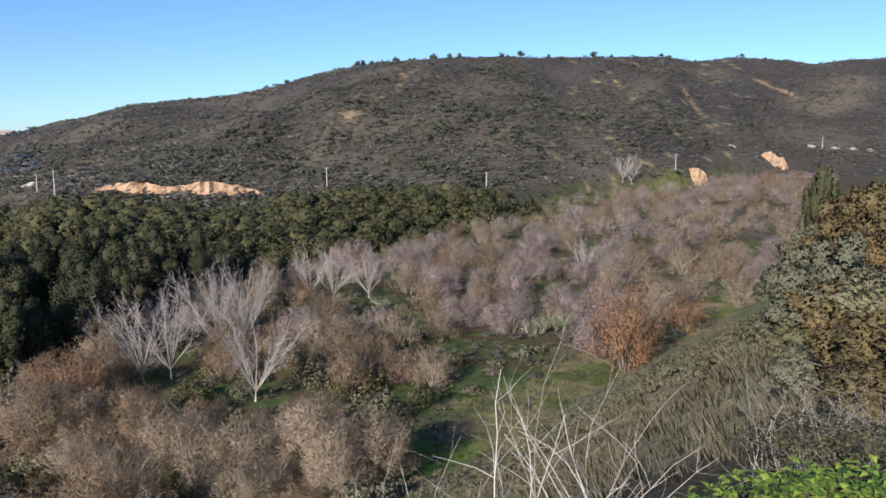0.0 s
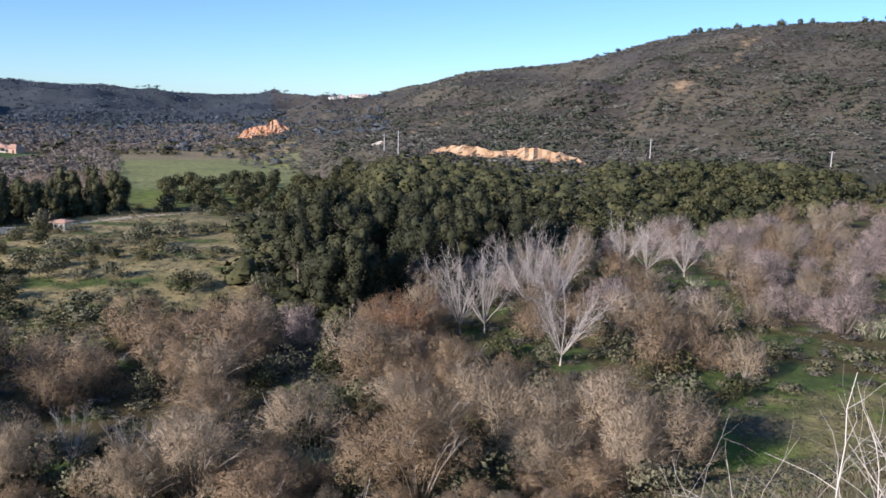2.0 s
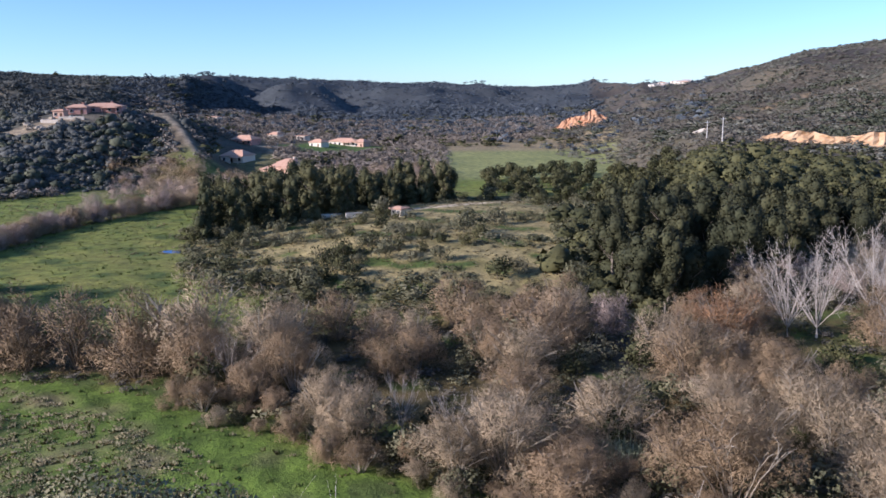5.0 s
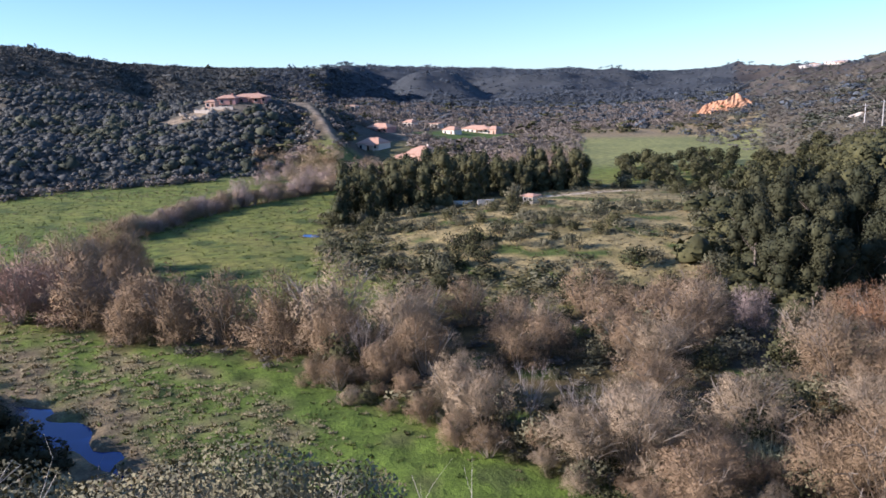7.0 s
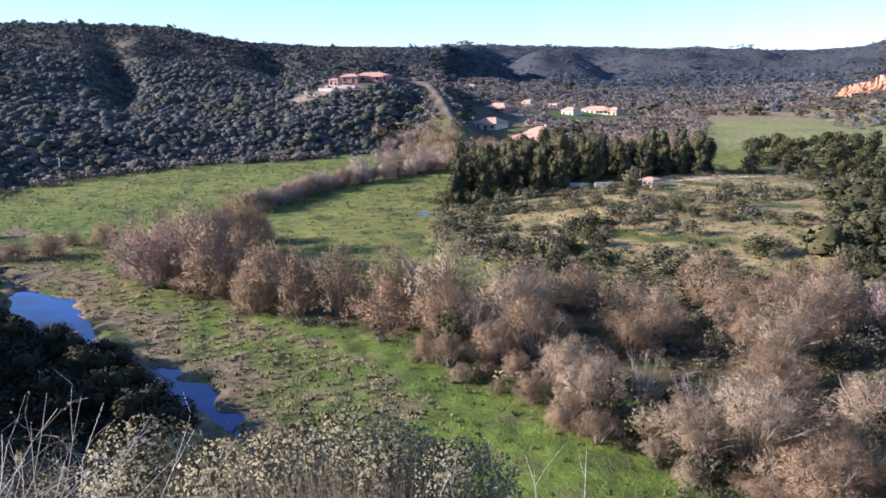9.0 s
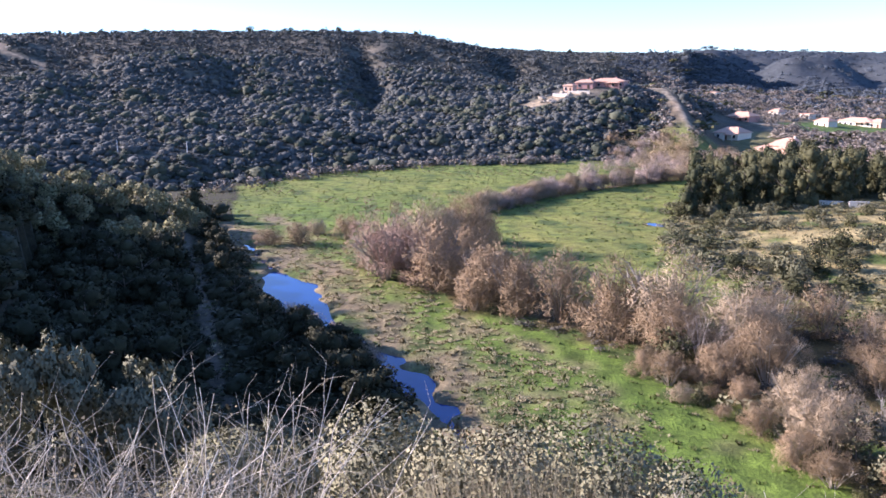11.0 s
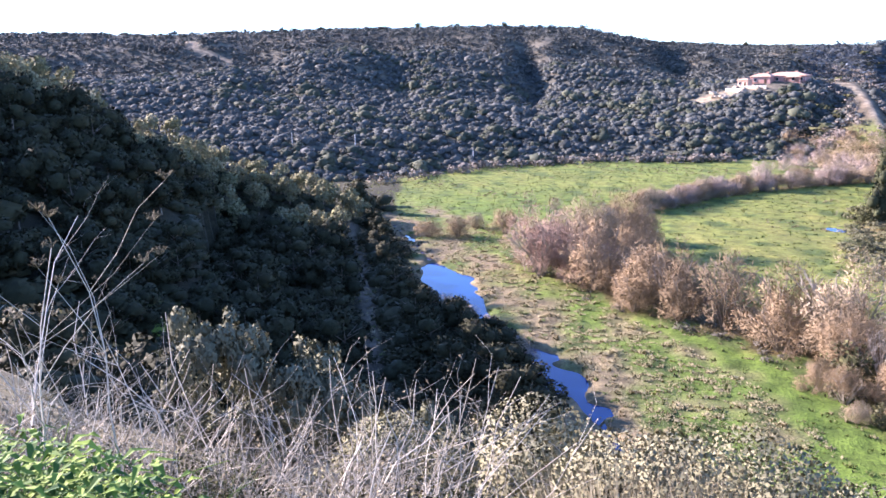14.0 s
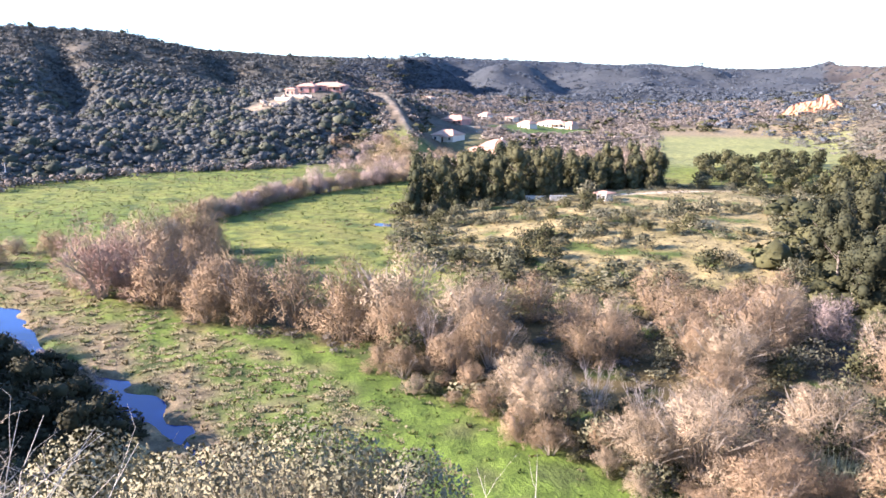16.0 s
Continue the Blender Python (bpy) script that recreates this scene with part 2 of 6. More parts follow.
def height(x, y):
    x, y = np.asarray(x, float), np.asarray(y, float)
    az, r = polar(x, y)
    look_up = lambda table: np.interp(az, HILL_AZ, table)
    # the hills all round: valley floor, bench with the road, crest
    foot, road, step, top = map(look_up, (HILL_FOOT, HILL_ROAD, HILL_STEP, HILL_TOP))
    peak = EYE + top * np.tan(np.radians(np.interp(az, SKY_AZ, SKY_RISE)))
    s = np.clip((r - road) / (top - road), 0, 1)
    fold = waves(x, y, 260, 3) * np.where(az < 34, 10, 7) + waves(x, y, 90, 5) * np.where(az < 34, 3.4, 2.2)
    fold = fold * np.where(az > 30, np.where(az < 62, 2.2, 1.0), 1.0)
    for at, wide, deep in ((83.7, 1.0, 10), (73.1, 1.3, 6), (93.1, 1.8, 5), (102.1, 2.0, 6), (9.7, 1.6, 8), (-9.6, 1.6, 6), (-19.8, 1.8, 7), (47.9, 1.5, 14), (55, 1.2, 12)):
        fold = fold - deep * np.exp(-((az - at - (r - 500) * 0.004) / wide) ** 2)   # gullies
    hill = step * ease((r - foot) / (road - foot)) + (peak - step) * s + fold * np.sin(np.pi * s) ** 1.2
    hill = np.where(r > top, peak - 0.02 * (r - top) + waves(x, y, 400, 4) * np.clip((r - top) / 200, 0, 1), hill)
    # the floor rises a little up the side valley, and makes a low terrace
    z = 11 * ease((y - 160) / 420) * ease((x + 90) / 120) + waves(x, y, 34, 1) * 0.16
    t = np.hypot((x + 116) / 66, (y - 140) / 58)
    z = z + 4.2 * ease(1.25 - t)
    z = np.maximum(z, hill)
    z = z + 6 * np.exp(-(along([(-392.7, 176.5), (-425.7, 210.7)], x, y)[0] / 55) ** 2)   # the shoulder beside the villa
    z = z + 7.5 * np.exp(-((x - VILLA[0]) ** 2 + (y - VILLA[1]) ** 2) / 46 ** 2)
    z = z + 3.5 * np.exp(-(along([(-310.2, 209.7), (-400.3, 264.6), (-460, 350.1)], x, y)[0] / 30) ** 2)   # the hamlet's rise
    d, w = along(DOWN, x, y)   # the ridge that runs down from the villa
    z = np.maximum(z, np.interp(w, range(len(DOWN)), DOWN_TOP) - (0.3 + 0.45 * np.clip((62.0 - az) / 1.0, 0, 1)) * d)
    # the hill that one stands on, and its wooded spur
    reach = np.interp(az, NEAR_AZ, NEAR_FOOT)
    drop = np.clip((r - 2.4) / (reach - 2.4), 0, 1)
    near = 30.35 * (1 - drop) ** 1.12 + waves(x, y, 17, 8) * 0.5 * ease(drop * 5) * (1 - drop)
    d, w = along(SPUR, x, y)
    spur = np.interp(w, range(len(SPUR_TOP)), SPUR_TOP) - 0.52 * d + waves(x, y, 30, 9) * 0.8
    z = np.maximum(z, np.maximum(near, spur))
    # the stream and the small pool
    d, w = along(STREAM, x, y)
    wide = np.interp(w, [0, 0.7, 0.9, 1.2, 1.7, 2, 2.5, 3, 3.6, 4, 4.6, 5, 5.9, 6.35, 7, 8], [-5, -4, -1.4, -4, -4, 0.5, 4, 3.2, 0, -2.2, -2.4, -0.6, 0.9, -1.6, -3, -4]) + 1.7 * waves(x, y, 10, 12)
    z = z + 0.16 * waves(x, y, 4.2, 13) * (d < 24) * (d > 4) * (r < 190) * (z < 1.5)
    z = z - 1.3 * ease(1 - d / np.maximum(wide + 3.2, 0.5)) * (z < 3)
    d = np.hypot((x + 161) / 2.6, (y - 80.5) / 1.6)
    return z - 0.7 * ease(1.6 - d)


def ground_z(x, y):
    return float(height(np.array([x]), np.array([y]))[0])


ROW_NEAR = [(-66, 49), (-80.1, 46.8), (-96.2, 39.6), (-110.2, 31.3), (-128.2, 24), (-140.2, 22.9)]
ROW_FAR = [(-186, 47), (-196, 57), (-207, 69), (-214, 81), (-224, 103), (-230, 125), (-238, 150)]


SCARS = [  # bare tracks and gullies on the hills: a line, half its width
    ([(-17, 629), (-21, 562), (-37, 487), (-46, 450)], 3.2),
    ([(-68, 594), (-42, 507), (-37, 475)], 3.0),
    ([(-0.2, 658.1), (-17.2, 625)], 2.0),
    ([(-191, 463), (-183, 490), (-181, 505)], 3.5),
    ([(-166, 338), (-172, 389)], 3.0),
    ([(300, 745), (307, 735), (316, 690)], 3.5),
    ([(207, 650), (207, 603)], 4.0),
    ([spot(65.8, 440), spot(64.4, 442), spot(63.3, 434), spot(62.5, 402), spot(61.9, 372), spot(61.3, 342)], 1.6),
    ([spot(53.3, 495), spot(54.6, 478), spot(56, 468), spot(57.3, 462)], 2.6),
    ([spot(66, 336), spot(65, 338)], 2.4),
    ([(-145.7, 140.3), (-145.6, 152.4), (-149.3, 182.6)], 1.6),
    ([(-345.2, 231.7), (-400.3, 261.5), (-450.1, 329.9), (-500, 372)], 2.2),
]
TRACK_NEAR = [(-148, 138), (-143.5, 147.5), (-142.5, 160), (-141.5, 172)]
TRACK_FAR = [(-694.5, -225.7), (-600.1, -178.6), (-584.4, -154.3), (-480.8, -114.1)]


def off_track(x, y):
    """How far a place lies from the pale track and the open grass below it."""
    return np.minimum.reduce([along(TRACK_NEAR, x * k, y * k)[0] for k in (0.97, 1.0, 1.04, 1.08, 1.12)])


def thicket(x, y):
    """How far a place lies inside the bare winter thickets (above 0: inside)."""
    az, r = polar(x, y)
    near = np.minimum(np.minimum(az - 3, 62 - az), np.minimum((r - np.interp(az, [40, 48, 62], [58, 63, 82])) / 2, (np.interp(az, [12, 26, 43, 55, 62], [124, 114, 112, 108, 96]) - r) / 2))
    far = np.minimum(np.minimum(az + np.interp(r, [100, 125, 150, 200, 260, 400], [15, 20, 22.5, 23.5, 26, 31]), 24 - az), np.minimum((r - np.interp(az, [-20, -8, 0, 8], [118, 108, 92, 62])) / 2, (np.interp(az, HILL_AZ, HILL_FOOT) - 6 - r) / 2))
    row = np.maximum(8 - along(ROW_NEAR, x, y)[0], 1.5 - along(ROW_FAR, x, y)[0])
    back = np.minimum(np.minimum(az - 44, 67 - az), np.minimum((r - np.interp(az, [44, 60, 67], [262, 258, 280])) / 2, (np.interp(az, [51, 54, 61, 63], [340, 312, 322, 340]) - r) / 2))
    return np.maximum(np.maximum(near, far), np.maximum(row, back))


def cover(x, y, z):
    """Base colour of bare ground from place to place, haze and shade painted in."""
    az, r = polar(x, y)
    n1, n2, n3 = waves(x, y, 60, 21), waves(x, y, 14, 22), waves(x, y, 170, 23)
    col = np.zeros((len(x), 3))

    def lay(mask, rgb):
        m = np.clip(mask, 0, 1)[:, None]
        col[:] = col * (1 - m) + np.array(rgb) * m

    lay(np.ones(len(x)), (0.125, 0.205, 0.036))                                  # meadow
    lay(0.34 * (0.4 + n3 + 0.6 * n2) + 0.3 * ease((r - 130) / 60), (0.25, 0.25, 0.075))                         # drier meadow
    lay(1.15 - along(STREAM, x, y)[0] / 13 + 0.8 * n2, (0.235, 0.195, 0.125))       # marshy bank
    lay(thicket(x, y) / 3 + 0.35 + 0.5 * n2, (0.125, 0.102, 0.046))
    lay((0.6 + n2) * (n1 > 0.3) * (az < 20) * (r > 100) * (r < 330), (0.095, 0.14, 0.036))
    t = 1.25 - np.hypot((x + 116) / 66, (y - 140) / 58)
    lay(t * 6 * (r < 330), (0.25, 0.225, 0.1))
    lay((0.7 + 1.5 * n2) * (t > 0.1) * (r < 330), (0.36, 0.31, 0.16))
    lay(np.minimum((-8 - az) / 2, (124 - r) / 6) * (az > -28) * (0.75 + n2) * (r > 40), (0.31, 0.275, 0.135))   # dry grass beside the side valley
    lay(np.minimum(np.minimum((az + 10) / 2, (6 - az) / 2), np.minimum((r - 78) / 5, (112 - r) / 5)) * (0.6 + n2), (0.09, 0.135, 0.036))   # green brambles
    foot = np.interp(az, HILL_AZ, HILL_FOOT)
    up = (r - foot) / 25
    lay(up, (0.11, 0.102, 0.068))
    lay(up * (az > 58), (0.112, 0.112, 0.095))
    lay(up * (az > 58) * ease((n1 + 0.3 * n2) * 1.6) * ease((r - foot) / 120), (0.148, 0.138, 0.112))
    # far hills: the haze's blue is put into the ground colour
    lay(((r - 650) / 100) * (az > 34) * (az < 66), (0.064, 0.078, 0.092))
    lay(up * (0.5 + n1) * (az < 34), (0.13, 0.118, 0.09))
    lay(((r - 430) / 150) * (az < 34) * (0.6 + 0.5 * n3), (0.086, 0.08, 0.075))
    lay(0.8 * ease((n3 - 0.1) * 2) * (up > 0) * (az < 34) * (r > 420), (0.075, 0.067, 0.062))   # burnt
    lay(0.7 * ease((-n3 - 0.2) * 2) * (up > 0) * (az < 34) * (r > 380), (0.15, 0.135, 0.108))
    lay(((r - 330) / 30) * (az > 38) * (az < 64) * (r < foot + 40), (0.13, 0.11, 0.08))
    lay(np.minimum((r - 300) / 20, np.minimum((az - 31.5) / 1.2, (46 - az + n2) / 1.5)) * (r < 560), (0.27, 0.3, 0.12))
    lay(np.minimum((r - 455) / 30, np.minimum((az - 31.5) / 1.2, (46 - az + n2) / 1.5)) * (r < 560), (0.3, 0.25, 0.155))
    reach = np.interp(az, NEAR_AZ, NEAR_FOOT)
    lay((reach - r) / 4, (0.2, 0.175, 0.1))
    lay(np.minimum((-2 - az) / 4, (r - 7) / 4) * (r < reach + 20) * (0.8 + 0.5 * n2), (0.3, 0.27, 0.13))   # dry grass of the bank
    lay(np.minimum((-6 - az) / 3, (r - 14) / 4) * (r < reach + 20) * ease(3 * n2), (0.15, 0.2, 0.05))
    # close by, darkened to stand for the shade beneath the stalks
    lay((13 - r) / 4, (0.085, 0.075, 0.045))
    lay(np.minimum((reach - r) / 4, (r - 8) / 3) * ((az < -8) & (az > -21)) * (0.9 + n2), (0.33, 0.285, 0.15))
    # shaded side of the stream, then the spur: shade painted into the ground
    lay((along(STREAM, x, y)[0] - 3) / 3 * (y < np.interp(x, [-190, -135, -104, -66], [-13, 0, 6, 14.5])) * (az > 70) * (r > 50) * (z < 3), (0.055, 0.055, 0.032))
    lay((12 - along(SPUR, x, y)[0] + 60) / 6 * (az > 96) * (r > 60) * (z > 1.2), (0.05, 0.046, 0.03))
    for line, half in SCARS:
        lay((half - along(line, x, y)[0]) * 0.6 + 0.4 * n2, (0.36, 0.27, 0.17))
    lay((1.6 - along(SCARS[7][0], x, y)[0]) * 0.8, (0.46, 0.39, 0.3))
    lay((2.4 - along(SCARS[8][0], x, y)[0]) * 0.8, (0.66, 0.58, 0.46))
    lay((3 - along(TRACK_FAR, x, y)[0]) * 0.6, (0.33, 0.27, 0.2))
    lay((26 - along([(-382, 288), (-399.8, 322.2)], x, y)[0]) / 4, (0.1, 0.17, 0.04))   # lawns between the houses
    lay((2.3 - along(TRACK_NEAR, x, y)[0]) * 2, (0.66, 0.58, 0.46))   # pale track on the terrace
    lay((9 - along([(-374.7, 142.2), (-374.7, 124)], x, y)[0]) / 4 + 0.5 * n2, (0.4, 0.33, 0.24))   # rocky slope below the villa
    lay((22 - along([(-335.3, 213.5), (-300.2, 203.7), (-275.1, 191.8)], x, y)[0]) / 8 + 0.5 * n2, (0.15, 0.15, 0.07))
    lay((1.1 - along(PATH, x, y)[0]) * 3, (0.15, 0.135, 0.11))
    return col


def sheet(name, x, y, z, faces, mat, colours=None):
    mesh = bpy.data.meshes.new(name)
    verts = np.stack([x, y, z], 1).astype(np.float32)
    return fill(mesh, verts, faces, None, mat, colours=colours)


def fill(mesh, verts, faces, normals=None, mat=None, colours=None, tint=None, smooth=False):
    """Mesh data from arrays: corners, and faces that all have the same number of corners; the normals, where given, round off a crown."""
    if mat is None:
        mat, normals = normals, None
    faces = np.asarray(faces, np.int32)
    mesh.vertices.add(len(verts))
    mesh.vertices.foreach_set("co", np.asarray(verts, np.float32).ravel())
    mesh.loops.add(faces.size)
    mesh.loops.foreach_set("vertex_index", faces.ravel())
    mesh.polygons.add(len(faces))
    mesh.polygons.foreach_set("loop_start", np.arange(0, faces.size, faces.shape[1], dtype=np.int32))
    mesh.polygons.foreach_set("use_smooth", np.full(len(faces), smooth))
    mesh.materials.append(mat)
    if colours is not None:
        layer = mesh.attributes.new("cover", "FLOAT_COLOR", "POINT")
        layer.data.foreach_set("color", np.c_[colours, np.ones(len(verts))].astype(np.float32).ravel())
    if tint is not None:
        layer = mesh.attributes.new("tint", "FLOAT", "POINT")
        layer.data.foreach_set("value", np.asarray(tint, np.float32))
    mesh.update(calc_edges=True)
    mesh.validate()
    if normals is not None:
        mesh.polygons.foreach_set("use_smooth", np.full(len(faces), True))
        mesh.normals_split_custom_set_from_vertices(np.asarray(normals, np.float32))
    return mesh


def build_ground():
    az = np.concatenate([np.arange(-34, 124, 0.42), np.arange(124, 326, 3.4)])
    rr = np.concatenate([np.linspace(0.02, 40, 44)[:-1], np.arange(40, 300, 1.5), np.arange(300, 1000, 6.5), np.geomspace(1000, 4700, 44)])
    a, r = np.meshgrid(np.radians(az), rr)
    x, y = (-r * np.sin(a)).ravel(), (r * np.cos(a)).ravel()
    z = height(x, y)
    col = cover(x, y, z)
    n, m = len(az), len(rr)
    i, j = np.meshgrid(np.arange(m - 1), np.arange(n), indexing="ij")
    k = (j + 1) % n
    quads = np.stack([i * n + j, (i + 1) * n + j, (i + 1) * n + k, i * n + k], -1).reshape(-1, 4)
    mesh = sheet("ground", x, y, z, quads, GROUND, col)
    ob = new("ground", mesh)
    mesh.polygons.foreach_set("use_smooth", np.full(len(mesh.polygons), True))
    return tagged(ob, "valley ground of meadow, scrub and burnt hillsides", "ground", kind="structure")


build_ground()


# ---- plants: the building of one ----
def tube(path, radii, sides=4):
    """Corners and quads of a tapered limb along a path."""
    path = [Vector(p) for p in path]
    verts, faces = [], []
    for i, p in enumerate(path):
        d = (path[min(i + 1, len(path) - 1)] - path[max(i - 1, 0)]).normalized()
        u = d.cross(Vector((0.31, 0.9, 0.2))).normalized()
        v = d.cross(u)
        for s in range(sides):
            a = 2 * math.pi * s / sides
            verts.append(p + (u * math.cos(a) + v * math.sin(a)) * radii[i])
    for i in range(len(path) - 1):
        for s in range(sides):
            t = (s + 1) % sides
            faces.append((i * sides + s, i * sides + t, (i + 1) * sides + t, (i + 1) * sides + s))
    return verts, faces


def limbs(name, list_of_limbs, mat, sides=4):
    verts, faces = [], []
    for path, radii in list_of_limbs:
        v, f = tube(path, radii, sides)
        faces += [tuple(i + len(verts) for i in q) for q in f]
        verts += v
    return fill(bpy.data.meshes.new(name), np.array([tuple(v) for v in verts]), faces, None, mat, smooth=True)


def on_ball(rs, n, low=-0.25):
    z = rs.uniform(low, 1, n)
    a = rs.uniform(0, 2 * np.pi, n)
    k = np.sqrt(1 - z * z)
    return np.stack([k * np.cos(a), k * np.sin(a), z], 1)


def unit(v):
    return v / np.maximum(np.linalg.norm(v, axis=1, keepdims=True), 1e-6)


def lobed(rs, n, lobes, low=-0.35):
    """Points on a heap of overlapping lobes (x, y, z, rx, rz), with their outward ways."""
    lobes = np.array(lobes)
    pick = rs.choice(len(lobes), n, p=lobes[:, 3] ** 2 / np.sum(lobes[:, 3] ** 2))
    d, L = on_ball(rs, n, low), lobes[pick]
    return L[:, :3] + d * L[:, [3, 3, 4]], d


def facing(v, out):
    """Turn each triangle outward, and round its normals off towards that way."""
    t = v.reshape(-1, 3, 3)
    g = unit(np.cross(t[:, 1] - t[:, 0], t[:, 2] - t[:, 0]))
    back = np.sum(g * out, 1) < 0
    t[back] = t[back][:, [1, 0, 2]]
    g[back] *= -1
    return t.reshape(-1, 3), np.arange(len(v)).reshape(-1, 3), np.repeat(unit(out * 0.9 + g * 0.25), 3, 0)


def twig_tris(rs, p, way, length, width, out=None):
    """One long thin triangle for each twig."""
    n = len(p)
    side = unit(np.cross(way, rs.normal(size=(n, 3))))
    tip = p + way * length[:, None]
    v = np.stack([p - side * width[:, None], p + side * width[:, None], tip], 1).reshape(-1, 3)
    return facing(v, way if out is None else out)


def leaf_tris(rs, p, way, size, face=0.6):
    n = len(p)
    nor = unit(way * face + rs.normal(size=(n, 3)) * 0.6)
    u = unit(np.cross(nor, rs.normal(size=(n, 3))))
    w = np.cross(nor, u)
    s = size[:, None]
    v = np.stack([p - u * s * 0.5 - w * s * 0.35, p + u * s * 0.5 - w * s * 0.3, p + w * s * 0.65], 1).reshape(-1, 3)
    return facing(v, way)


def ball(sub):
    bm = bmesh.new()
    bmesh.ops.create_icosphere(bm, subdivisions=sub, radius=1)
    out = np.array([v.co[:] for v in bm.verts]), np.array([[v.index for v in f.verts] for f in bm.faces])
    bm.free()
    return out


BALL = ball(1)


def shell_arrays(rs, lobes, inside=0.66, low=-2.0, uneven=0.1):
    """The close inner mass of a crown: a knobbly skin on each lobe, under the outermost twigs or leaves."""
    p, f = BALL
    vs, fs, ns, o = [], [], [], 0
    for x, y, z, rx, rz in lobes:
        k = inside * (1 + uneven * rs.normal(size=(len(p), 1)))
        v = np.array((x, y, z)) + p * k * np.array((rx, rx, rz))
        keep = f[np.all(p[f][:, :, 2] > low, axis=1)]
        v[:, 2] = np.maximum(v[:, 2], 0.03)
        vs.append(v), fs.append(keep + o), ns.append(unit(p + np.array([0, 0, 0.12])))
        o += len(p)
    return np.concatenate(vs), np.concatenate(fs), np.concatenate(ns)


def merged(*sets):
    """Several arrays of corners, triangles and normals as one."""
    o = np.cumsum([0] + [len(v) for v, f, n in sets])
    return np.concatenate([v for v, f, n in sets]), np.concatenate([f + k for (v, f, n), k in zip(sets, o)]), np.concatenate([n for v, f, n in sets])


def shrub_lobes(rs, wide, tall, n=6, lifted=False):
    out = []
    for i in range(n):
        a, k = rs.uniform(0, 6.3), wide * 0.5 * rs.uniform(0.1, 0.6)
        r = wide * rs.uniform(0.2, 0.33)
        out.append((k * math.cos(a), k * math.sin(a), tall * (rs.uniform(0.55, 0.72) if lifted else rs.uniform(0.3, 0.64)), r, min(r * (0.9 if lifted else 1.3), tall * 0.36)))
    for i in range(5):
        a, k = 1.26 * i + rs.uniform(0, 1), wide * 0.5 * rs.uniform(0.45, 0.7)
        r = wide * rs.uniform(0.17, 0.25)
        out.append((k * math.cos(a), k * math.sin(a), tall * (rs.uniform(0.45, 0.6) if lifted else rs.uniform(0.12, 0.28)), r, r * (0.7 if lifted else 1)))
    out.append((0, 0, tall * (0.72 if lifted else 0.6), wide * 0.3, tall * (0.26 if lifted else 0.38)))
    return out


def bare_arrays(rs, wide, tall, n, lifted=False):
    """Billows of fine twigs: tufts of them all over the crown, thinner and coarser within."""
    lobes = shrub_lobes(rs, wide, tall, 6, lifted)
    m = 110
    c, d = lobed(rs, m, lobes, -0.55)
    size = wide * rs.uniform(0.045, 0.1, m)
    c = c - d * size[:, None] * rs.uniform(0.2, 1.3, (m, 1))
    pick = rs.choice(m, n, p=size ** 2 / np.sum(size ** 2))
    local = unit(rs.normal(size=(n, 3)))
    p = c[pick] + local * (size[pick] * rs.uniform(0.3, 1.0, n) ** 0.5)[:, None]
    inner = rs.uniform(size=n) < 0.16
    p = np.where(inner[:, None], p * rs.uniform(0.55, 0.95, (n, 1)), p)
    p[:, 2] = np.maximum(p[:, 2], 0.1)
    k = (14000 / n) ** 0.5
    way = unit(d[pick] * 0.6 + local * 0.5 + np.array([0, 0, 0.12]) + rs.normal(size=(n, 3)) * 0.6)
    length = np.where(inner, 0.5, rs.uniform(0.12, 0.36, n)) * k ** 0.35
    width = np.where(inner, 0.02, rs.uniform(0.008, 0.016, n)) * k ** 1.1
    return twig_tris(rs, p, way, length, width, unit(d[pick] * 0.7 + local * 0.55 + np.array([0, 0, 0.2])))


def tree_lobes(rs, wide, tall, kind):
    out = []
    if kind in ("eucalyptus", "gum"):
        for i in range(17):
            h = rs.uniform(0.1, 0.93)
            k = wide * 0.5 * rs.uniform(0, 0.62) * (1.1 - 0.6 * h)
            a, r = rs.uniform(0, 6.3), wide * rs.uniform(0.13, 0.24)
            out.append((k * math.cos(a), k * math.sin(a), tall * h, r, r * 1.35))
    else:
        for i in range(10):
            h = rs.uniform(0.22, 0.85)
            k = wide * 0.5 * rs.uniform(0.1, 0.7)
            a, r = rs.uniform(0, 6.3), wide * rs.uniform(0.17, 0.27)
            out.append((k * math.cos(a), k * math.sin(a), tall * h, r, r * 0.85))
    return out


def leafy_arrays(rs, wide, tall, n, kind, leaf):
    lobes = tree_lobes(rs, wide, tall, kind)
    p, d = lobed(rs, n, lobes, -0.75)
    p = p - d * (np.abs(rs.normal(size=(n, 1))) * 0.2 - 0.06) * min(1.0, wide / 5)
    p[:, 2] = np.maximum(p[:, 2], 0.15)
    leaves = leaf_tris(rs, p, d, rs.uniform(0.6, 1.4, n) * leaf)
    return merged(shell_arrays(rs, lobes, 0.66), leaves) if wide > 5.9 and n > 900 else leaves


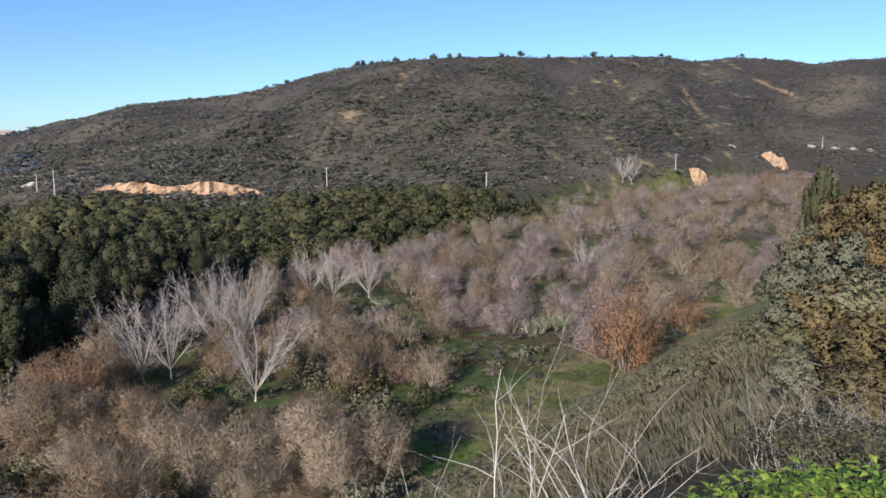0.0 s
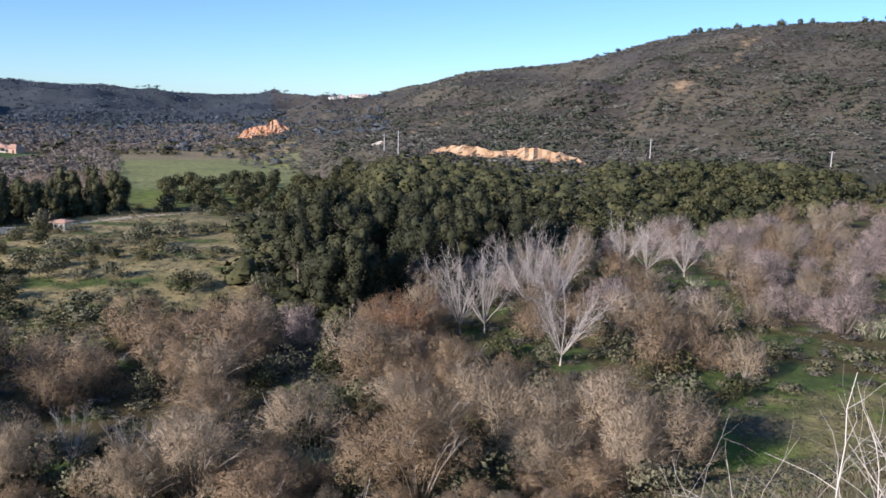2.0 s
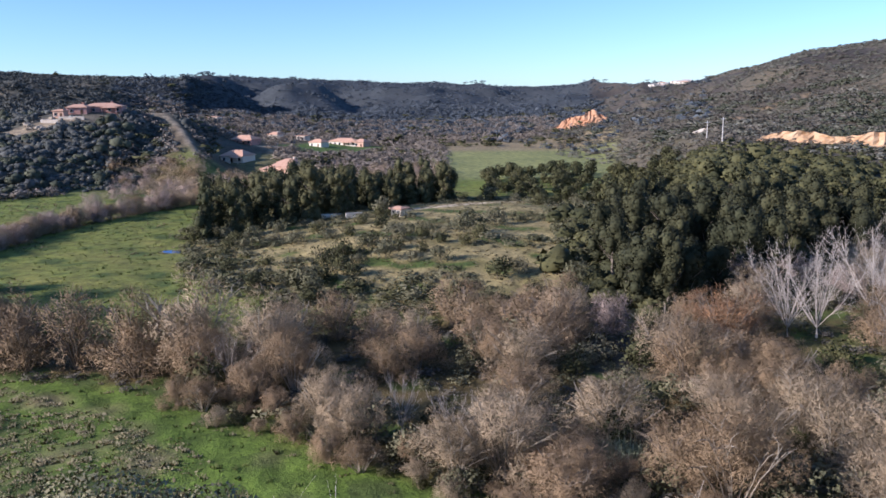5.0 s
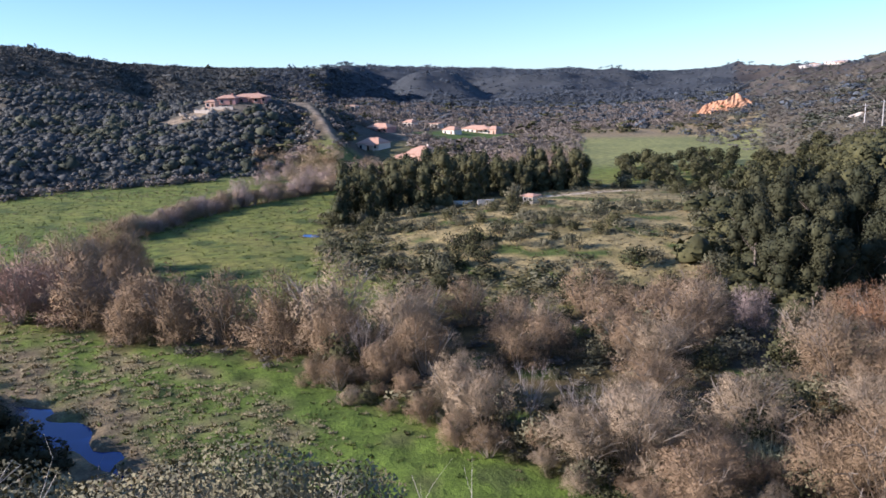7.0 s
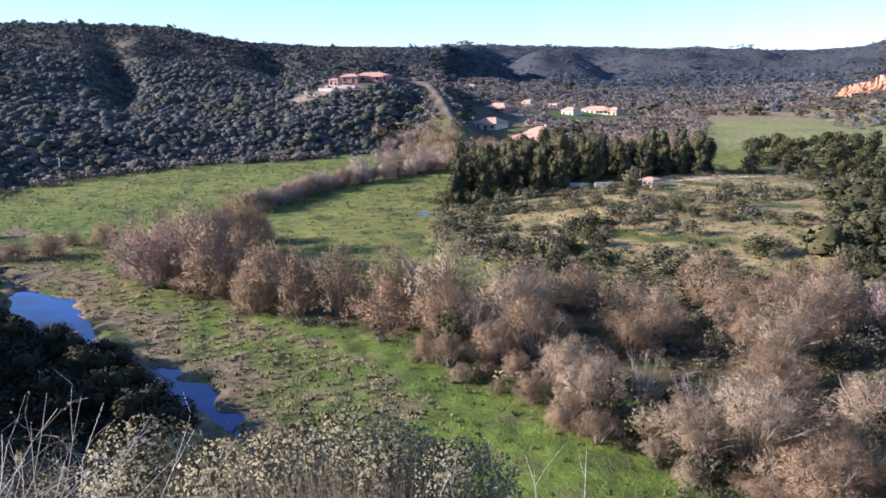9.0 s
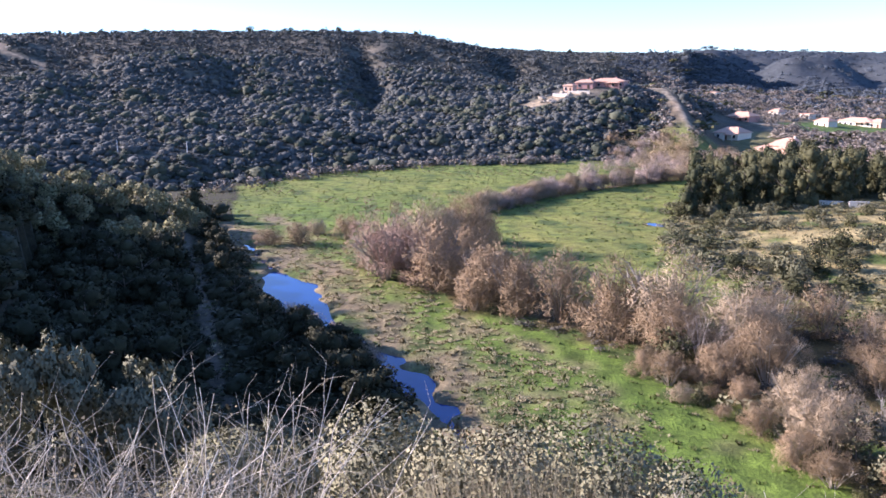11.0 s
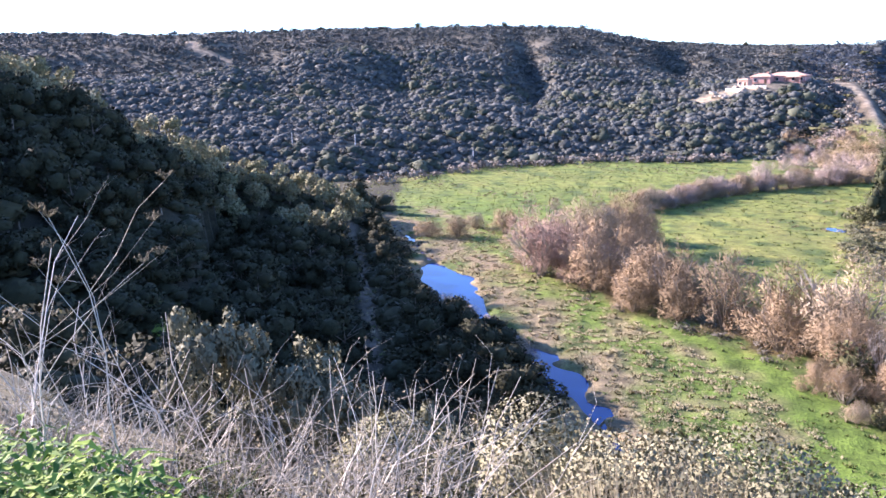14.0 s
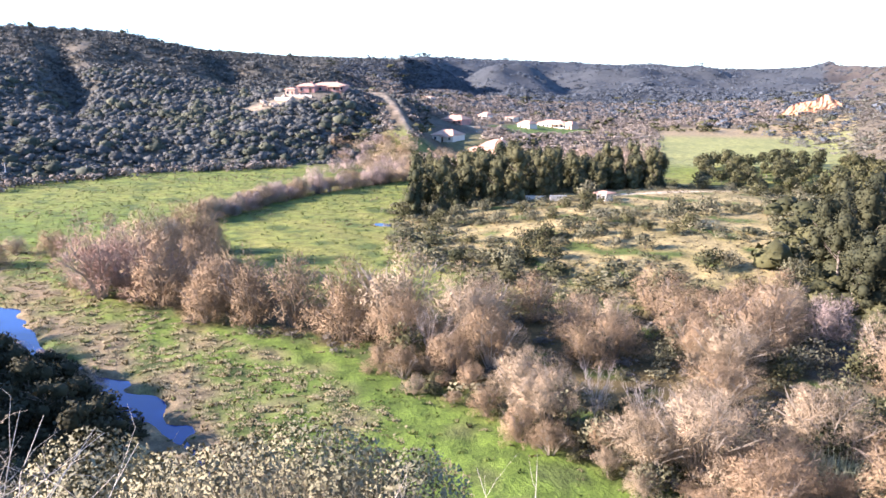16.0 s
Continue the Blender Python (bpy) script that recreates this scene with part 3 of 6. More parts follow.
def clump_arrays(rs, wide, tall, n, leaf):
    """A bush of leafy clumps, with hollows between them."""
    c, d = lobed(rs, 90, tree_lobes(rs, wide, tall, "olive"), -0.6)
    size = wide * rs.uniform(0.04, 0.1, 90)
    c = c - d * size[:, None] * rs.uniform(0.2, 1.6, (90, 1))
    pick = rs.choice(90, n, p=size ** 2 / np.sum(size ** 2))
    local = unit(rs.normal(size=(n, 3)) + 0.35 * d[pick])
    p = c[pick] + local * (size[pick] * rs.uniform(0.55, 1.05, n))[:, None]
    p[:, 2] = np.maximum(p[:, 2], 0.12)
    return leaf_tris(rs, p, unit(0.45 * d[pick] + 0.75 * local), rs.uniform(0.7, 1.4, n) * leaf, 0.7)


def dome_arrays(rs, wide, tall, n):
    """The same crown from afar: small facets of twig mass, tuft by tuft."""
    lobes = shrub_lobes(rs, wide, tall)
    c, d = lobed(rs, 40, lobes, -0.5)
    pick = rs.randint(0, 40, n)
    local = unit(rs.normal(size=(n, 3)))
    p = c[pick] + local * rs.uniform(0.2, 0.75, (n, 1))
    p[:, 2] = np.maximum(p[:, 2], 0.1)
    return leaf_tris(rs, p, unit(d[pick] + 0.5 * local), rs.uniform(0.35, 0.8, n) * math.sqrt(260 / n), 1.0)


def bare_shrub(colour, seed, wide, tall, n=15000):
    rs = np.random.RandomState(seed)
    lifted = seed % 10 > 1   # one in three is a small tree, open beneath its crown
    stems = []
    for i in range(13):
        a, k = rs.uniform(0, 6.3), wide * rs.uniform(0.12, 0.4)
        top = Vector((k * math.cos(a), k * math.sin(a), tall * rs.uniform(0.45, 0.78)))
        mid = top * 0.5 + Vector((rs.uniform(-0.3, 0.3), rs.uniform(-0.3, 0.3), tall * 0.06))
        stems.append(([(top.x * 0.08, top.y * 0.08, -0.25), mid, top], [0.08, 0.045, 0.015]))
        for j in range(3):
            tip = top + Vector((rs.uniform(-0.9, 0.9), rs.uniform(-0.9, 0.9), rs.uniform(-0.1, 0.7)))
            stems.append(([mid.lerp(top, rs.uniform(0.2, 0.9)), top.lerp(tip, 0.5), tip], [0.03, 0.02, 0.008]))
    return limbs("trunk", stems, BARK_GREY if lifted or colour in ("grey", "rose") else BARK), fill(bpy.data.meshes.new("crown"), *bare_arrays(rs, wide, tall, n, lifted), TWIG[colour])


def leafy_tree(colour, seed, wide, tall, n=1300, leaf=0.42):
    rs = np.random.RandomState(seed)
    trunk = [([(0, 0, -0.4), (0.1, 0.05, tall * 0.35), (0.0, 0.1, tall * 0.85)], [0.025 * tall, 0.018 * tall, 0.03])]
    for i in range(5):
        a, h = rs.uniform(0, 6.3), tall * rs.uniform(0.25, 0.6)
        trunk.append(([(0.1, 0.05, h), (wide * 0.3 * math.cos(a), wide * 0.3 * math.sin(a), h + tall * 0.18)], [0.01 * tall, 0.02]))
    return limbs("trunk", trunk, BARK), fill(bpy.data.meshes.new("crown"), *leafy_arrays(rs, wide, tall, n, colour, leaf), LEAF[colour])


def set_plant(name, meshes, names, x, y, scale, turn, label, category, group, sink=0.0, tall=1.0):
    root = new(name)
    root.empty_display_size = 0.3
    root.matrix_basis = Matrix.LocRotScale((x, y, ground_z(x, y) - sink), Euler((0, 0, turn)), (scale, scale, scale * tall))
    for mesh, part_name in zip(meshes, names):
        piece = new(part_name, mesh)
        piece.parent = root
        if part_name in ("dead_leaf", "foliage", "umbel"):
            piece["kind"] = "stuff"
    return tagged(root, label, category, group)


def strew(name, mat, x, y, wide, tall, shapes, label, category, seed=0):
    """Many small plants in one object: shapes are unit arrays, stretched, turned and set on the ground."""
    rs = np.random.RandomState(seed)
    z = height(x, y)
    vs, fs, ns, ts, n = [], [], [], [], 0
    pick = rs.randint(0, len(shapes), len(x))
    for s, (sv, sf, sn) in enumerate(shapes):
        m = np.where(pick == s)[0]
        if not len(m):
            continue
        a = rs.uniform(0, 2 * np.pi, len(m))
        c, k = np.cos(a)[:, None], np.sin(a)[:, None]
        w, t = wide[m][:, None], tall[m][:, None]
        v = np.stack([(sv[:, 0] * c - sv[:, 1] * k) * w + x[m][:, None], (sv[:, 0] * k + sv[:, 1] * c) * w + y[m][:, None], sv[:, 2] * t + z[m][:, None] - 0.08], -1)
        ns.append(np.stack([sn[:, 0] * c - sn[:, 1] * k, sn[:, 0] * k + sn[:, 1] * c, np.broadcast_to(sn[:, 2], (len(m), len(sn)))], -1).reshape(-1, 3))
        f = sf[None] + (np.arange(len(m)) * len(sv))[:, None, None] + n
        vs.append(v.reshape(-1, 3)), fs.append(f.reshape(-1, sf.shape[1])), ts.append(np.repeat(rs.uniform(0, 1, len(m)), len(sv)))
        n += len(m) * len(sv)
    mesh = fill(bpy.data.meshes.new(name), np.concatenate(vs), np.concatenate(fs), np.concatenate(ns), mat, tint=np.concatenate(ts))
    return tagged(new(name, mesh), label, category, kind="stuff")


def scatter(rs, n, az0, az1, r0, r1):
    """Places spread evenly over a piece of a ring."""
    a = np.radians(rs.uniform(az0, az1, n))
    r = np.sqrt(rs.uniform(r0 * r0, r1 * r1, n))
    return -r * np.sin(a), r * np.cos(a)


def thin(x, y, gap):
    """Drop places that come closer to an earlier one than gap(x, y)."""
    keep = []
    for i in range(len(x)):
        if keep:
            k = np.array(keep)
            if np.min(np.hypot(x[k] - x[i], y[k] - y[i])) < gap:
                continue
        keep.append(i)
    return np.array(keep, int)


# ---- bare winter thickets of the valley floor ----
rs = np.random.RandomState(11)
KINDS = ["grey", "pink", "brown", "rust", "rose"]
SHRUBS = {k: [bare_shrub(k, 40 + 10 * i + j, 7.0, 5.6) for j in range(3)] for i, k in enumerate(KINDS)}
SHRUB_LABEL = {
    "rose": "large rounded pinkish-brown leafless willow in the meadow",
    "grey": "leafless grey winter shrub in a valley thicket",
    "pink": "leafless pinkish-grey willow shrub in the valley",
    "brown": "leafless brown twiggy shrub in the valley thicket",
    "rust": "rust-orange leafless willow bush in the thicket",
}


def shrub_kind(x, y):
    (az,), (r,) = polar(np.array([x]), np.array([y]))
    w = np.array([0.12, 0.0, 0.88, 0.0])
    if az < 24 and r > 118:
        w = np.array([0.34, 0.5, 0.155, 0.005])
    elif az > 40 and r > 190:
        w = np.array([0.45, 0.35, 0.2, 0.0])
    elif az < 19 and r < 84:
        w = np.array([0.94, 0.0, 0.06, 0.0])
    elif 18 < az < 62 and r < 125:
        w = np.array([0.28, 0.02, 0.7, 0.0])
    v = waves(np.array([x]), np.array([y]), 45, 31)[0]
    w = np.maximum(w * np.array([1 + 0.6 * v, 1 - 0.5 * v, 1, 1 + v * v]), 0)
    return KINDS[rs.choice(4, p=w / w.sum())]


LIGHTER = {k: [bare_shrub(k, 440 + 10 * i + j, 7.0, 5.6, 6500) for j in range(3)] for i, k in enumerate(KINDS)}   # for those farther off


def one_shrub(k, x, y, scale, tall=1.0, forms=3):
    return set_plant("bare_shrub", (SHRUBS if math.hypot(x, y) < 92 or x < -120 else LIGHTER)[k][rs.randint(forms)], ("trunk", "crown"), x, y, scale, rs.uniform(0, 6.3), SHRUB_LABEL[k], "shrub", "bare shrubs of the valley", 0.1, tall)


# bushes that stand out: colour, place, size
SINGLE = [("grey", -5, 71, 1.50, 1.00), ("grey", -11, 73, 1.60, 1.05), ("grey", -17, 71, 1.45, 1.00), ("grey", -8, 66, 1.30, 0.90), ("grey", -15, 65, 1.20, 0.90),
          ("brown", -152, 38, 1.30, 1.00), ("brown", -160, 3, 1.10, 0.75), ("brown", -161, -3, 1.00, 0.70), ("rose", -141, 24, 1.59, 1.10),
          ("rust", 27.2, 108.5, 1.8, 1.35), ("rust", 43.9, 133.1, 1.25, 0.90), ("rust", -26.8, 163.4, 0.80, 1.00), ("rust", -42.2, 94.4, 1.45, 1.05), ("rust", -47.2, 98.4, 1.20, 1.00),
          ("rose", -127.1, 16, 2.2, 1.12), ("rose", -122.2, 22.1, 1.59, 1.05), ("brown", -136.2, 29, 1.83, 1.05), ("brown", -127.2, 31.2, 1.59, 1.05), ("rose", -134.2, 18.9, 1.59, 1.00),
          ("brown", -104.2, 30.4, 1.83, 1.05), ("brown", -97.2, 35.5, 1.71, 1.10), ("brown", -91.2, 40.7, 1.71, 1.10), ("grey", -85.1, 44.8, 1.95, 1.16), ("grey", -77.1, 49.9, 1.83, 1.10), ("brown", -110.2, 28.3, 1.59, 1.05),
          ("brown", -118.2, 23.1, 1.83, 1.16), ("brown", -143.2, 33, 1.95, 1.16), ("grey", -133.2, 25, 1.95, 1.21), ("brown", -163.1, 12.6, 1.30, 0.80), ("grey", -170.1, 6.5, 0.90, 0.70), ("brown", -150.3, 39, 1.20, 1.00)]
for k, px, py, size, tall in SINGLE:
    one_shrub(k, px, py, size, tall, 2)
# the hedge that winds across the meadow to the far bushes
for t in np.arange(0, len(ROW_FAR) - 1, 0.22):
    for off in (-2.2, 2.2):
        px = float(np.interp(t, range(len(ROW_FAR)), [p[0] for p in ROW_FAR])) + off + rs.uniform(-1.2, 1.2)
        py = float(np.interp(t, range(len(ROW_FAR)), [p[1] for p in ROW_FAR])) - 0.5 * off + rs.uniform(-1.2, 1.2)
        one_shrub(KINDS[rs.choice((0, 1, 2))], px, py, rs.uniform(0.7, 1.15), rs.uniform(0.7, 1.0))
x, y = scatter(rs, 9500, -27, 90, 58, 600)
inside = thicket(x, y) > 0.3
side = (polar(x, y)[0] < 22) & (np.hypot(x, y) > 118)
glade = (waves(x, y, 60, 21) > 0.62) & (polar(x, y)[0] < 22) | side & (waves(x, y, 24, 26) < -0.35)
apart = np.minimum(np.hypot(x - 27, y - 107), np.hypot(x - 44, y - 132)) > 7
apart = apart & (np.hypot(x + 20.5, y - 90.5) > 6.5) & (np.hypot(x + 33.5, y - 98) > 5.5)
x, y = x[inside & ~glade & apart], y[inside & ~glade & apart]
keep = thin(x, y, 4.0)
x, y = x[keep], y[keep]
order = np.argsort(np.hypot(x, y))
x, y = x[order], y[order]
NEAREST = 240
for i in range(min(NEAREST, len(x))):
    one_shrub(shrub_kind(x[i], y[i]), x[i], y[i], rs.uniform(0.95, 1.5), rs.uniform(0.7, 1.15), 3 if 20 < polar(x[i], y[i])[0] < 62 else 2)
for near, far, fine in ((NEAREST, 680, 1500), (680, len(x), 0)):
    fx, fy = x[near:far], y[near:far]
    of = np.array([shrub_kind(a, b) for a, b in zip(fx, fy)])
    for i, k in enumerate(KINDS):
        m = of == k
        if m.any():
            shapes = []
            for j in range(4):
                v, f, nv = bare_arrays(np.random.RandomState(70 + j), 7.0, 5.6, fine) if fine else dome_arrays(np.random.RandomState(70 + j), 7.0, 5.6, 420)
                shapes.append((v / np.array([7.0, 7.0, 5.6]), f, nv))
            strew("distant_thicket", TWIG_STUFF[k], fx[m], fy[m], rs.uniform(7, 10.5, m.sum()), rs.uniform(4.5, 7.0, m.sum()), shapes, "leafless winter thicket along the valley", "thicket", 5 + i)
# grey bushland up the main valley, and the hedge at the far side of the meadow
x, y = scatter(rs, 3600, 36, 66, 330, 800)
m = ~((polar(x, y)[0] < 44) & (np.hypot(x, y) < 560)) & (along([(-382, 288), (-399.8, 322.2)], x, y)[0] > 29) & (along([(-276.1, 190.8), (-310.3, 189.5), (-385.4, 239.4)], x, y)[0] > 17) & (along(SCARS[7][0], x, y)[0] > 5) & (along(SCARS[8][0], x, y)[0] > 6) 
x, y = x[m], y[m]
q = np.arange(60) / 60.0
hx, hy = np.concatenate([x, -np.interp(q, [0, 0.3, 0.6, 1], [248, 282, 298, 285]) + rs.uniform(-4, 4, 60)]), np.concatenate([y, np.interp(q, [0, 0.3, 0.6, 1], [-20, 14, 60, 105]) + rs.uniform(-3, 3, 60)])
shapes = []
for j in range(4):
    v, f, nv = dome_arrays(np.random.RandomState(80 + j), 7.0, 5.6, 84)
    shapes.append((v / np.array([7.0, 7.0, 5.6]), f, nv))
strew("distant_bushland", LEAF_STUFF["winter"], hx, hy, np.concatenate([rs.uniform(4, 8.5, len(x)), rs.uniform(4, 7, 60)]), np.concatenate([rs.uniform(1.6, 3.6, len(x)), rs.uniform(1.5, 3.5, 60)]), shapes, "grey leafless bushes across the far valley floor", "thicket", 9)

# ---- evergreen woods ----
WOODS = {
    "eucalyptus": [leafy_tree("eucalyptus", 90 + j, 7.5, 12.0, 3300, 0.3) for j in range(3)],
    "gum": [leafy_tree("gum", 120 + j, 7.6, 12.0, 2000, 0.36) for j in range(3)],
    "oak": [leafy_tree("oak", 95 + j, 6.5, 6.0, 760, 0.5) for j in range(3)],
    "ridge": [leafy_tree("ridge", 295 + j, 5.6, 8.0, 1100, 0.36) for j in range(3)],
    "spur": [leafy_tree("shade-darkened oak", 195 + j, 6.8, 6.6, 1000, 0.42) for j in range(3)],
    "scrub": [leafy_tree("oak", 105 + j, 6.5, 6.0, 380, 0.72) for j in range(3)],
    "olive": [leafy_tree("olive", 99 + j, 5.8, 3.4, 800, 0.28) for j in range(3)] + [leafy_tree("oak", 104 + j, 5.8, 3.4, 800, 0.28) for j in range(3)],
}
LABELS = {
    "ridge": "yellow-green tree on the crest of the spur, leaves lightened for sunlight",
    "spur": "evergreen cork oak on the spur, leaves darkened for shade",
    "gum": "slender dark eucalyptus tree in a row",
    "scrub": "round dark evergreen oak on the knoll",
    "eucalyptus": "tall dark eucalyptus tree in a dense grove",
    "oak": "round dark evergreen oak on the slope",
    "olive": "low grey-green evergreen bush on rough grass",
}


def wood(kind, x, y, low, high, gap, group, limit=400, name=""):
    keep = thin(x, y, gap)[:limit]
    for i in keep:
        set_plant(name or (kind + "_tree" if kind != "olive" else "evergreen_bush"), WOODS[kind][rs.randint(len(WOODS[kind]))], ("trunk", "crown"), x[i], y[i], rs.uniform(low, high), rs.uniform(0, 6.3), LABELS[kind], "tree" if kind != "olive" else "bush", group, 0.2, rs.uniform(0.85, 1.15))


# the dark grove at the foot of the knoll
x, y = scatter(rs, 500, 14, 33, 112, 190)
m = (np.hypot(x, y) > np.interp(polar(x, y)[0], [14, 20, 26, 31, 33], [168, 138, 116, 116, 126])) & (np.hypot(x, y) < np.interp(polar(x, y)[0], [14, 26, 37], [200, 180, 150]))
wood("eucalyptus", x[m], y[m], 0.75, 1.1, 4.0, "trees of the dark grove", 110)
# the grove behind the terrace
x, y = scatter(rs, 700, 43.5, 61, 178, 250)
m = np.hypot(x, y) > np.interp(polar(x, y)[0], [43, 47, 52, 61], [228, 222, 200, 184])
wood("gum", x[m], y[m], 0.72, 1.05, 3.9, "trees of the terrace grove", 150, "eucalyptus_tree")
# the knoll below the road
x, y = scatter(rs, 1500, -8, 33, 140, 325)
az = polar(x, y)[0]
m = (np.hypot(x, y) > np.interp(az, HILL_AZ, HILL_FOOT) - 4) & (np.hypot(x, y) < np.interp(az, HILL_AZ, HILL_ROAD) - np.interp(az, [6, 10, 26, 30], [14, 95, 95, 220]))
wood("scrub", x[m], y[m], 0.6, 1.05, 4.6, "evergreen trees of the knoll", 290, "oak_tree")
# bushes of the terrace
x, y = scatter(rs, 900, 33, 62, 112, 240)
t = np.hypot((x + 116) / 66, (y - 140) / 58)
m = (off_track(x, y) > 6) & (t < 1.2) & (waves(x, y, 40, 33) > -0.15) & (thicket(x, y) < -1)
wood("olive", x[m], y[m], 0.5, 1.15, 4.2, "bushes of the terrace", 140)
# the wooded spur
x, y = scatter(rs, 1500, 95.8, 126, 52, 205)
d, w = along(SPUR, x, y)
m = (height(x, y) > -0.3) & ((d < 85) | (height(x, y) < 14)) & (along(PATH, x, y)[0] > 3)
# lit crest and shaded flank are told apart by leaf colour too
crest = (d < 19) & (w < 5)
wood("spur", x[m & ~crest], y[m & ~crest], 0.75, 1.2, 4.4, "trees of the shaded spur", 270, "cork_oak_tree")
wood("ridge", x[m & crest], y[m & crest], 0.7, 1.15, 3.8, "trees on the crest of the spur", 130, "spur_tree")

# ---- scrub on the hills ----
SCRUB, MIDDLE, FINE = [], [], []
for j in range(6):
    q = np.random.RandomState(200 + j)
    heap_of = [(q.uniform(-0.25, 0.25), q.uniform(-0.25, 0.25), q.uniform(0.12, 0.4), r, r * q.uniform(1.0, 1.5)) for r in q.uniform(0.14, 0.34, 7)]
    for shapes, n, lo, hi in ((SCRUB, 30, 0.18, 0.32), (FINE, 130, 0.07, 0.16)):
        p, d = lobed(q, n, heap_of, -0.3)
        shapes.append(leaf_tris(q, p, d, q.uniform(lo, hi, n), 1.1))
    heap_of = [(0, 0, 0.3, 0.4, 0.5), (q.uniform(-0.3, 0.3), q.uniform(-0.3, 0.3), 0.22, 0.3, 0.4)]
    p, d = lobed(q, 46, heap_of, -0.1)
    MIDDLE.append(merged(shell_arrays(q, heap_of, 0.9, -0.95, 0.16), leaf_tris(q, p, d, q.uniform(0.09, 0.2, 46), 0.8)))


def hill_scrub(name, colour, n, az0, az1, r0, r1, rule, low, high, label, seed, shapes=SCRUB, mats=LEAF_STUFF, flat=(0.34, 0.62)):
    q = np.random.RandomState(seed)
    x, y = scatter(q, n, az0, az1, r0, r1)
    m = rule(x, y, *polar(x, y))
    x, y = x[m], y[m]
    size = q.uniform(low, high, len(x)) * np.where(q.uniform(size=len(x)) < 0.12, 1.6, 1)
    strew(name, mats[colour], x, y, size, size * q.uniform(*flat, len(x)), shapes, label, "scrub", seed)


foot_of = lambda az: np.interp(az, HILL_AZ, HILL_FOOT)
top_of = lambda az: np.interp(az, HILL_AZ, HILL_TOP)
hill_scrub("hill_scrub", "burnt", 17000, -32, 36, 250, 1000, lambda x, y, az, r: (r > foot_of(az)) & (r < top_of(az) + 15) & (waves(x, y, 150, 41) > -0.5 + 0.4 * np.random.RandomState(1).uniform(-1, 1, len(x))), 2.4, 5.0, "dark green scrub over the burnt hillside", 301, flat=(0.28, 0.5))
hill_scrub("hill_heath", "heath", 15000, -32, 36, 290, 800, lambda x, y, az, r: (r > foot_of(az) + 40) & ((r < 600) | (waves(x, y, 120, 44) > 0)) & (r < top_of(az) + 10), 2.0, 4.2, "brownish burnt heath over the hillside", 302)
hill_scrub("hill_thicket", "holm", 6500, -22, 34, 300, 700, lambda x, y, az, r: (r > foot_of(az) + 50) & (r < 640) & ((waves(x, y, 110, 42) > 0.25) | (waves(x, y, 90, 43) > 0.1) & (az > -8) & (az < 20) & (r < 480)), 3, 6, "dark evergreen thicket low on the hillside", 305)
clear_of = lambda x, y: (np.hypot(x - VILLA[0] - 2, y - VILLA[1] + 2) > 19) & (along([(-282.1, 195.8), (-323.3, 197.4), (-399.4, 248.4), (-452.3, 304.6), (-438.1, 317.9), (-400, 303), (-409.8, 330.3)], x, y)[0] > 14) & (along(SCARS[7][0], x, y)[0] > 5) & (along([(-374.7, 142.2), (-374.7, 124)], x, y)[0] > 9)
hill_scrub("slope_scrub", "scrub", 16500, 60, 121, 240, 520, lambda x, y, az, r: (r > foot_of(az) + 4) & (r < top_of(az) + 10) & ((az < 114) | (r > 360)) & clear_of(x, y) & (along(SCARS[7][0], x, y)[0] > 5) & (along(SCARS[9][0], x, y)[0] > 5) & (along(TRACK_FAR, x, y)[0] > 5), 1.7, 4.8, "dense dark scrub over the opposite slope", 303, shapes=MIDDLE, flat=(0.34, 0.7))
hill_scrub("upper_slope_scrub", "scrub", 17000, 60, 121, 520, 830, lambda x, y, az, r: (r > foot_of(az) + 4) & (r < top_of(az) + 10) & ((az < 114) | (r > 360)) & clear_of(x, y) & (along(SCARS[7][0], x, y)[0] > 5) & (along(SCARS[9][0], x, y)[0] > 5) & (along(TRACK_FAR, x, y)[0] > 5), 2.0, 5.4, "dense dark scrub over the opposite slope", 316, flat=(0.4, 0.7))
hill_scrub("crest_scrub", "scrub", 5200, 60, 78, 800, 1260, lambda x, y, az, r: r < top_of(az) + 60, 3.0, 6.5, "dark scrub along the crest of the far slope", 321, flat=(0.3, 0.5))
hill_scrub("far_scrub", "hazed", 9000, 26, 66, 430, 2400, lambda x, y, az, r: (r > foot_of(az) + 25) & (r < top_of(az)) & clear_of(x, y), 3.5, 8, "far scrub over the hills at the valley's end", 304)
terrace = lambda x, y: np.hypot((x + 116) / 66, (y - 140) / 58)
hill_scrub("valley_scrub", "hazed", 7000, 33, 66, 640, 1000, lambda x, y, az, r: (r > foot_of(az) + 20) & clear_of(x, y), 3.0, 6.0, "scrub over the hills behind the hamlet, tinted blue for haze", 320)
hill_scrub("terrace_scrub", "olive", 1900, 31, 63, 108, 245, lambda x, y, az, r: (off_track(x, y) > 5) & (terrace(x, y) < 1.28) & (thicket(x, y) < -0.5) & ((waves(x, y, 34, 33) > 0.0) | (terrace(x, y) > 1.02)), 1.2, 3.8, "low grey-green scrub over the terrace", 306, FINE)
hill_scrub("terrace_rim_scrub", "oak", 1500, 31, 66, 104, 245, lambda x, y, az, r: (terrace(x, y) > 0.98) & (terrace(x, y) < 1.3) & (thicket(x, y) < -0.3) & (az < 61), 1.6, 4.2, "dark scrub along the foot of the terrace", 317, FINE)
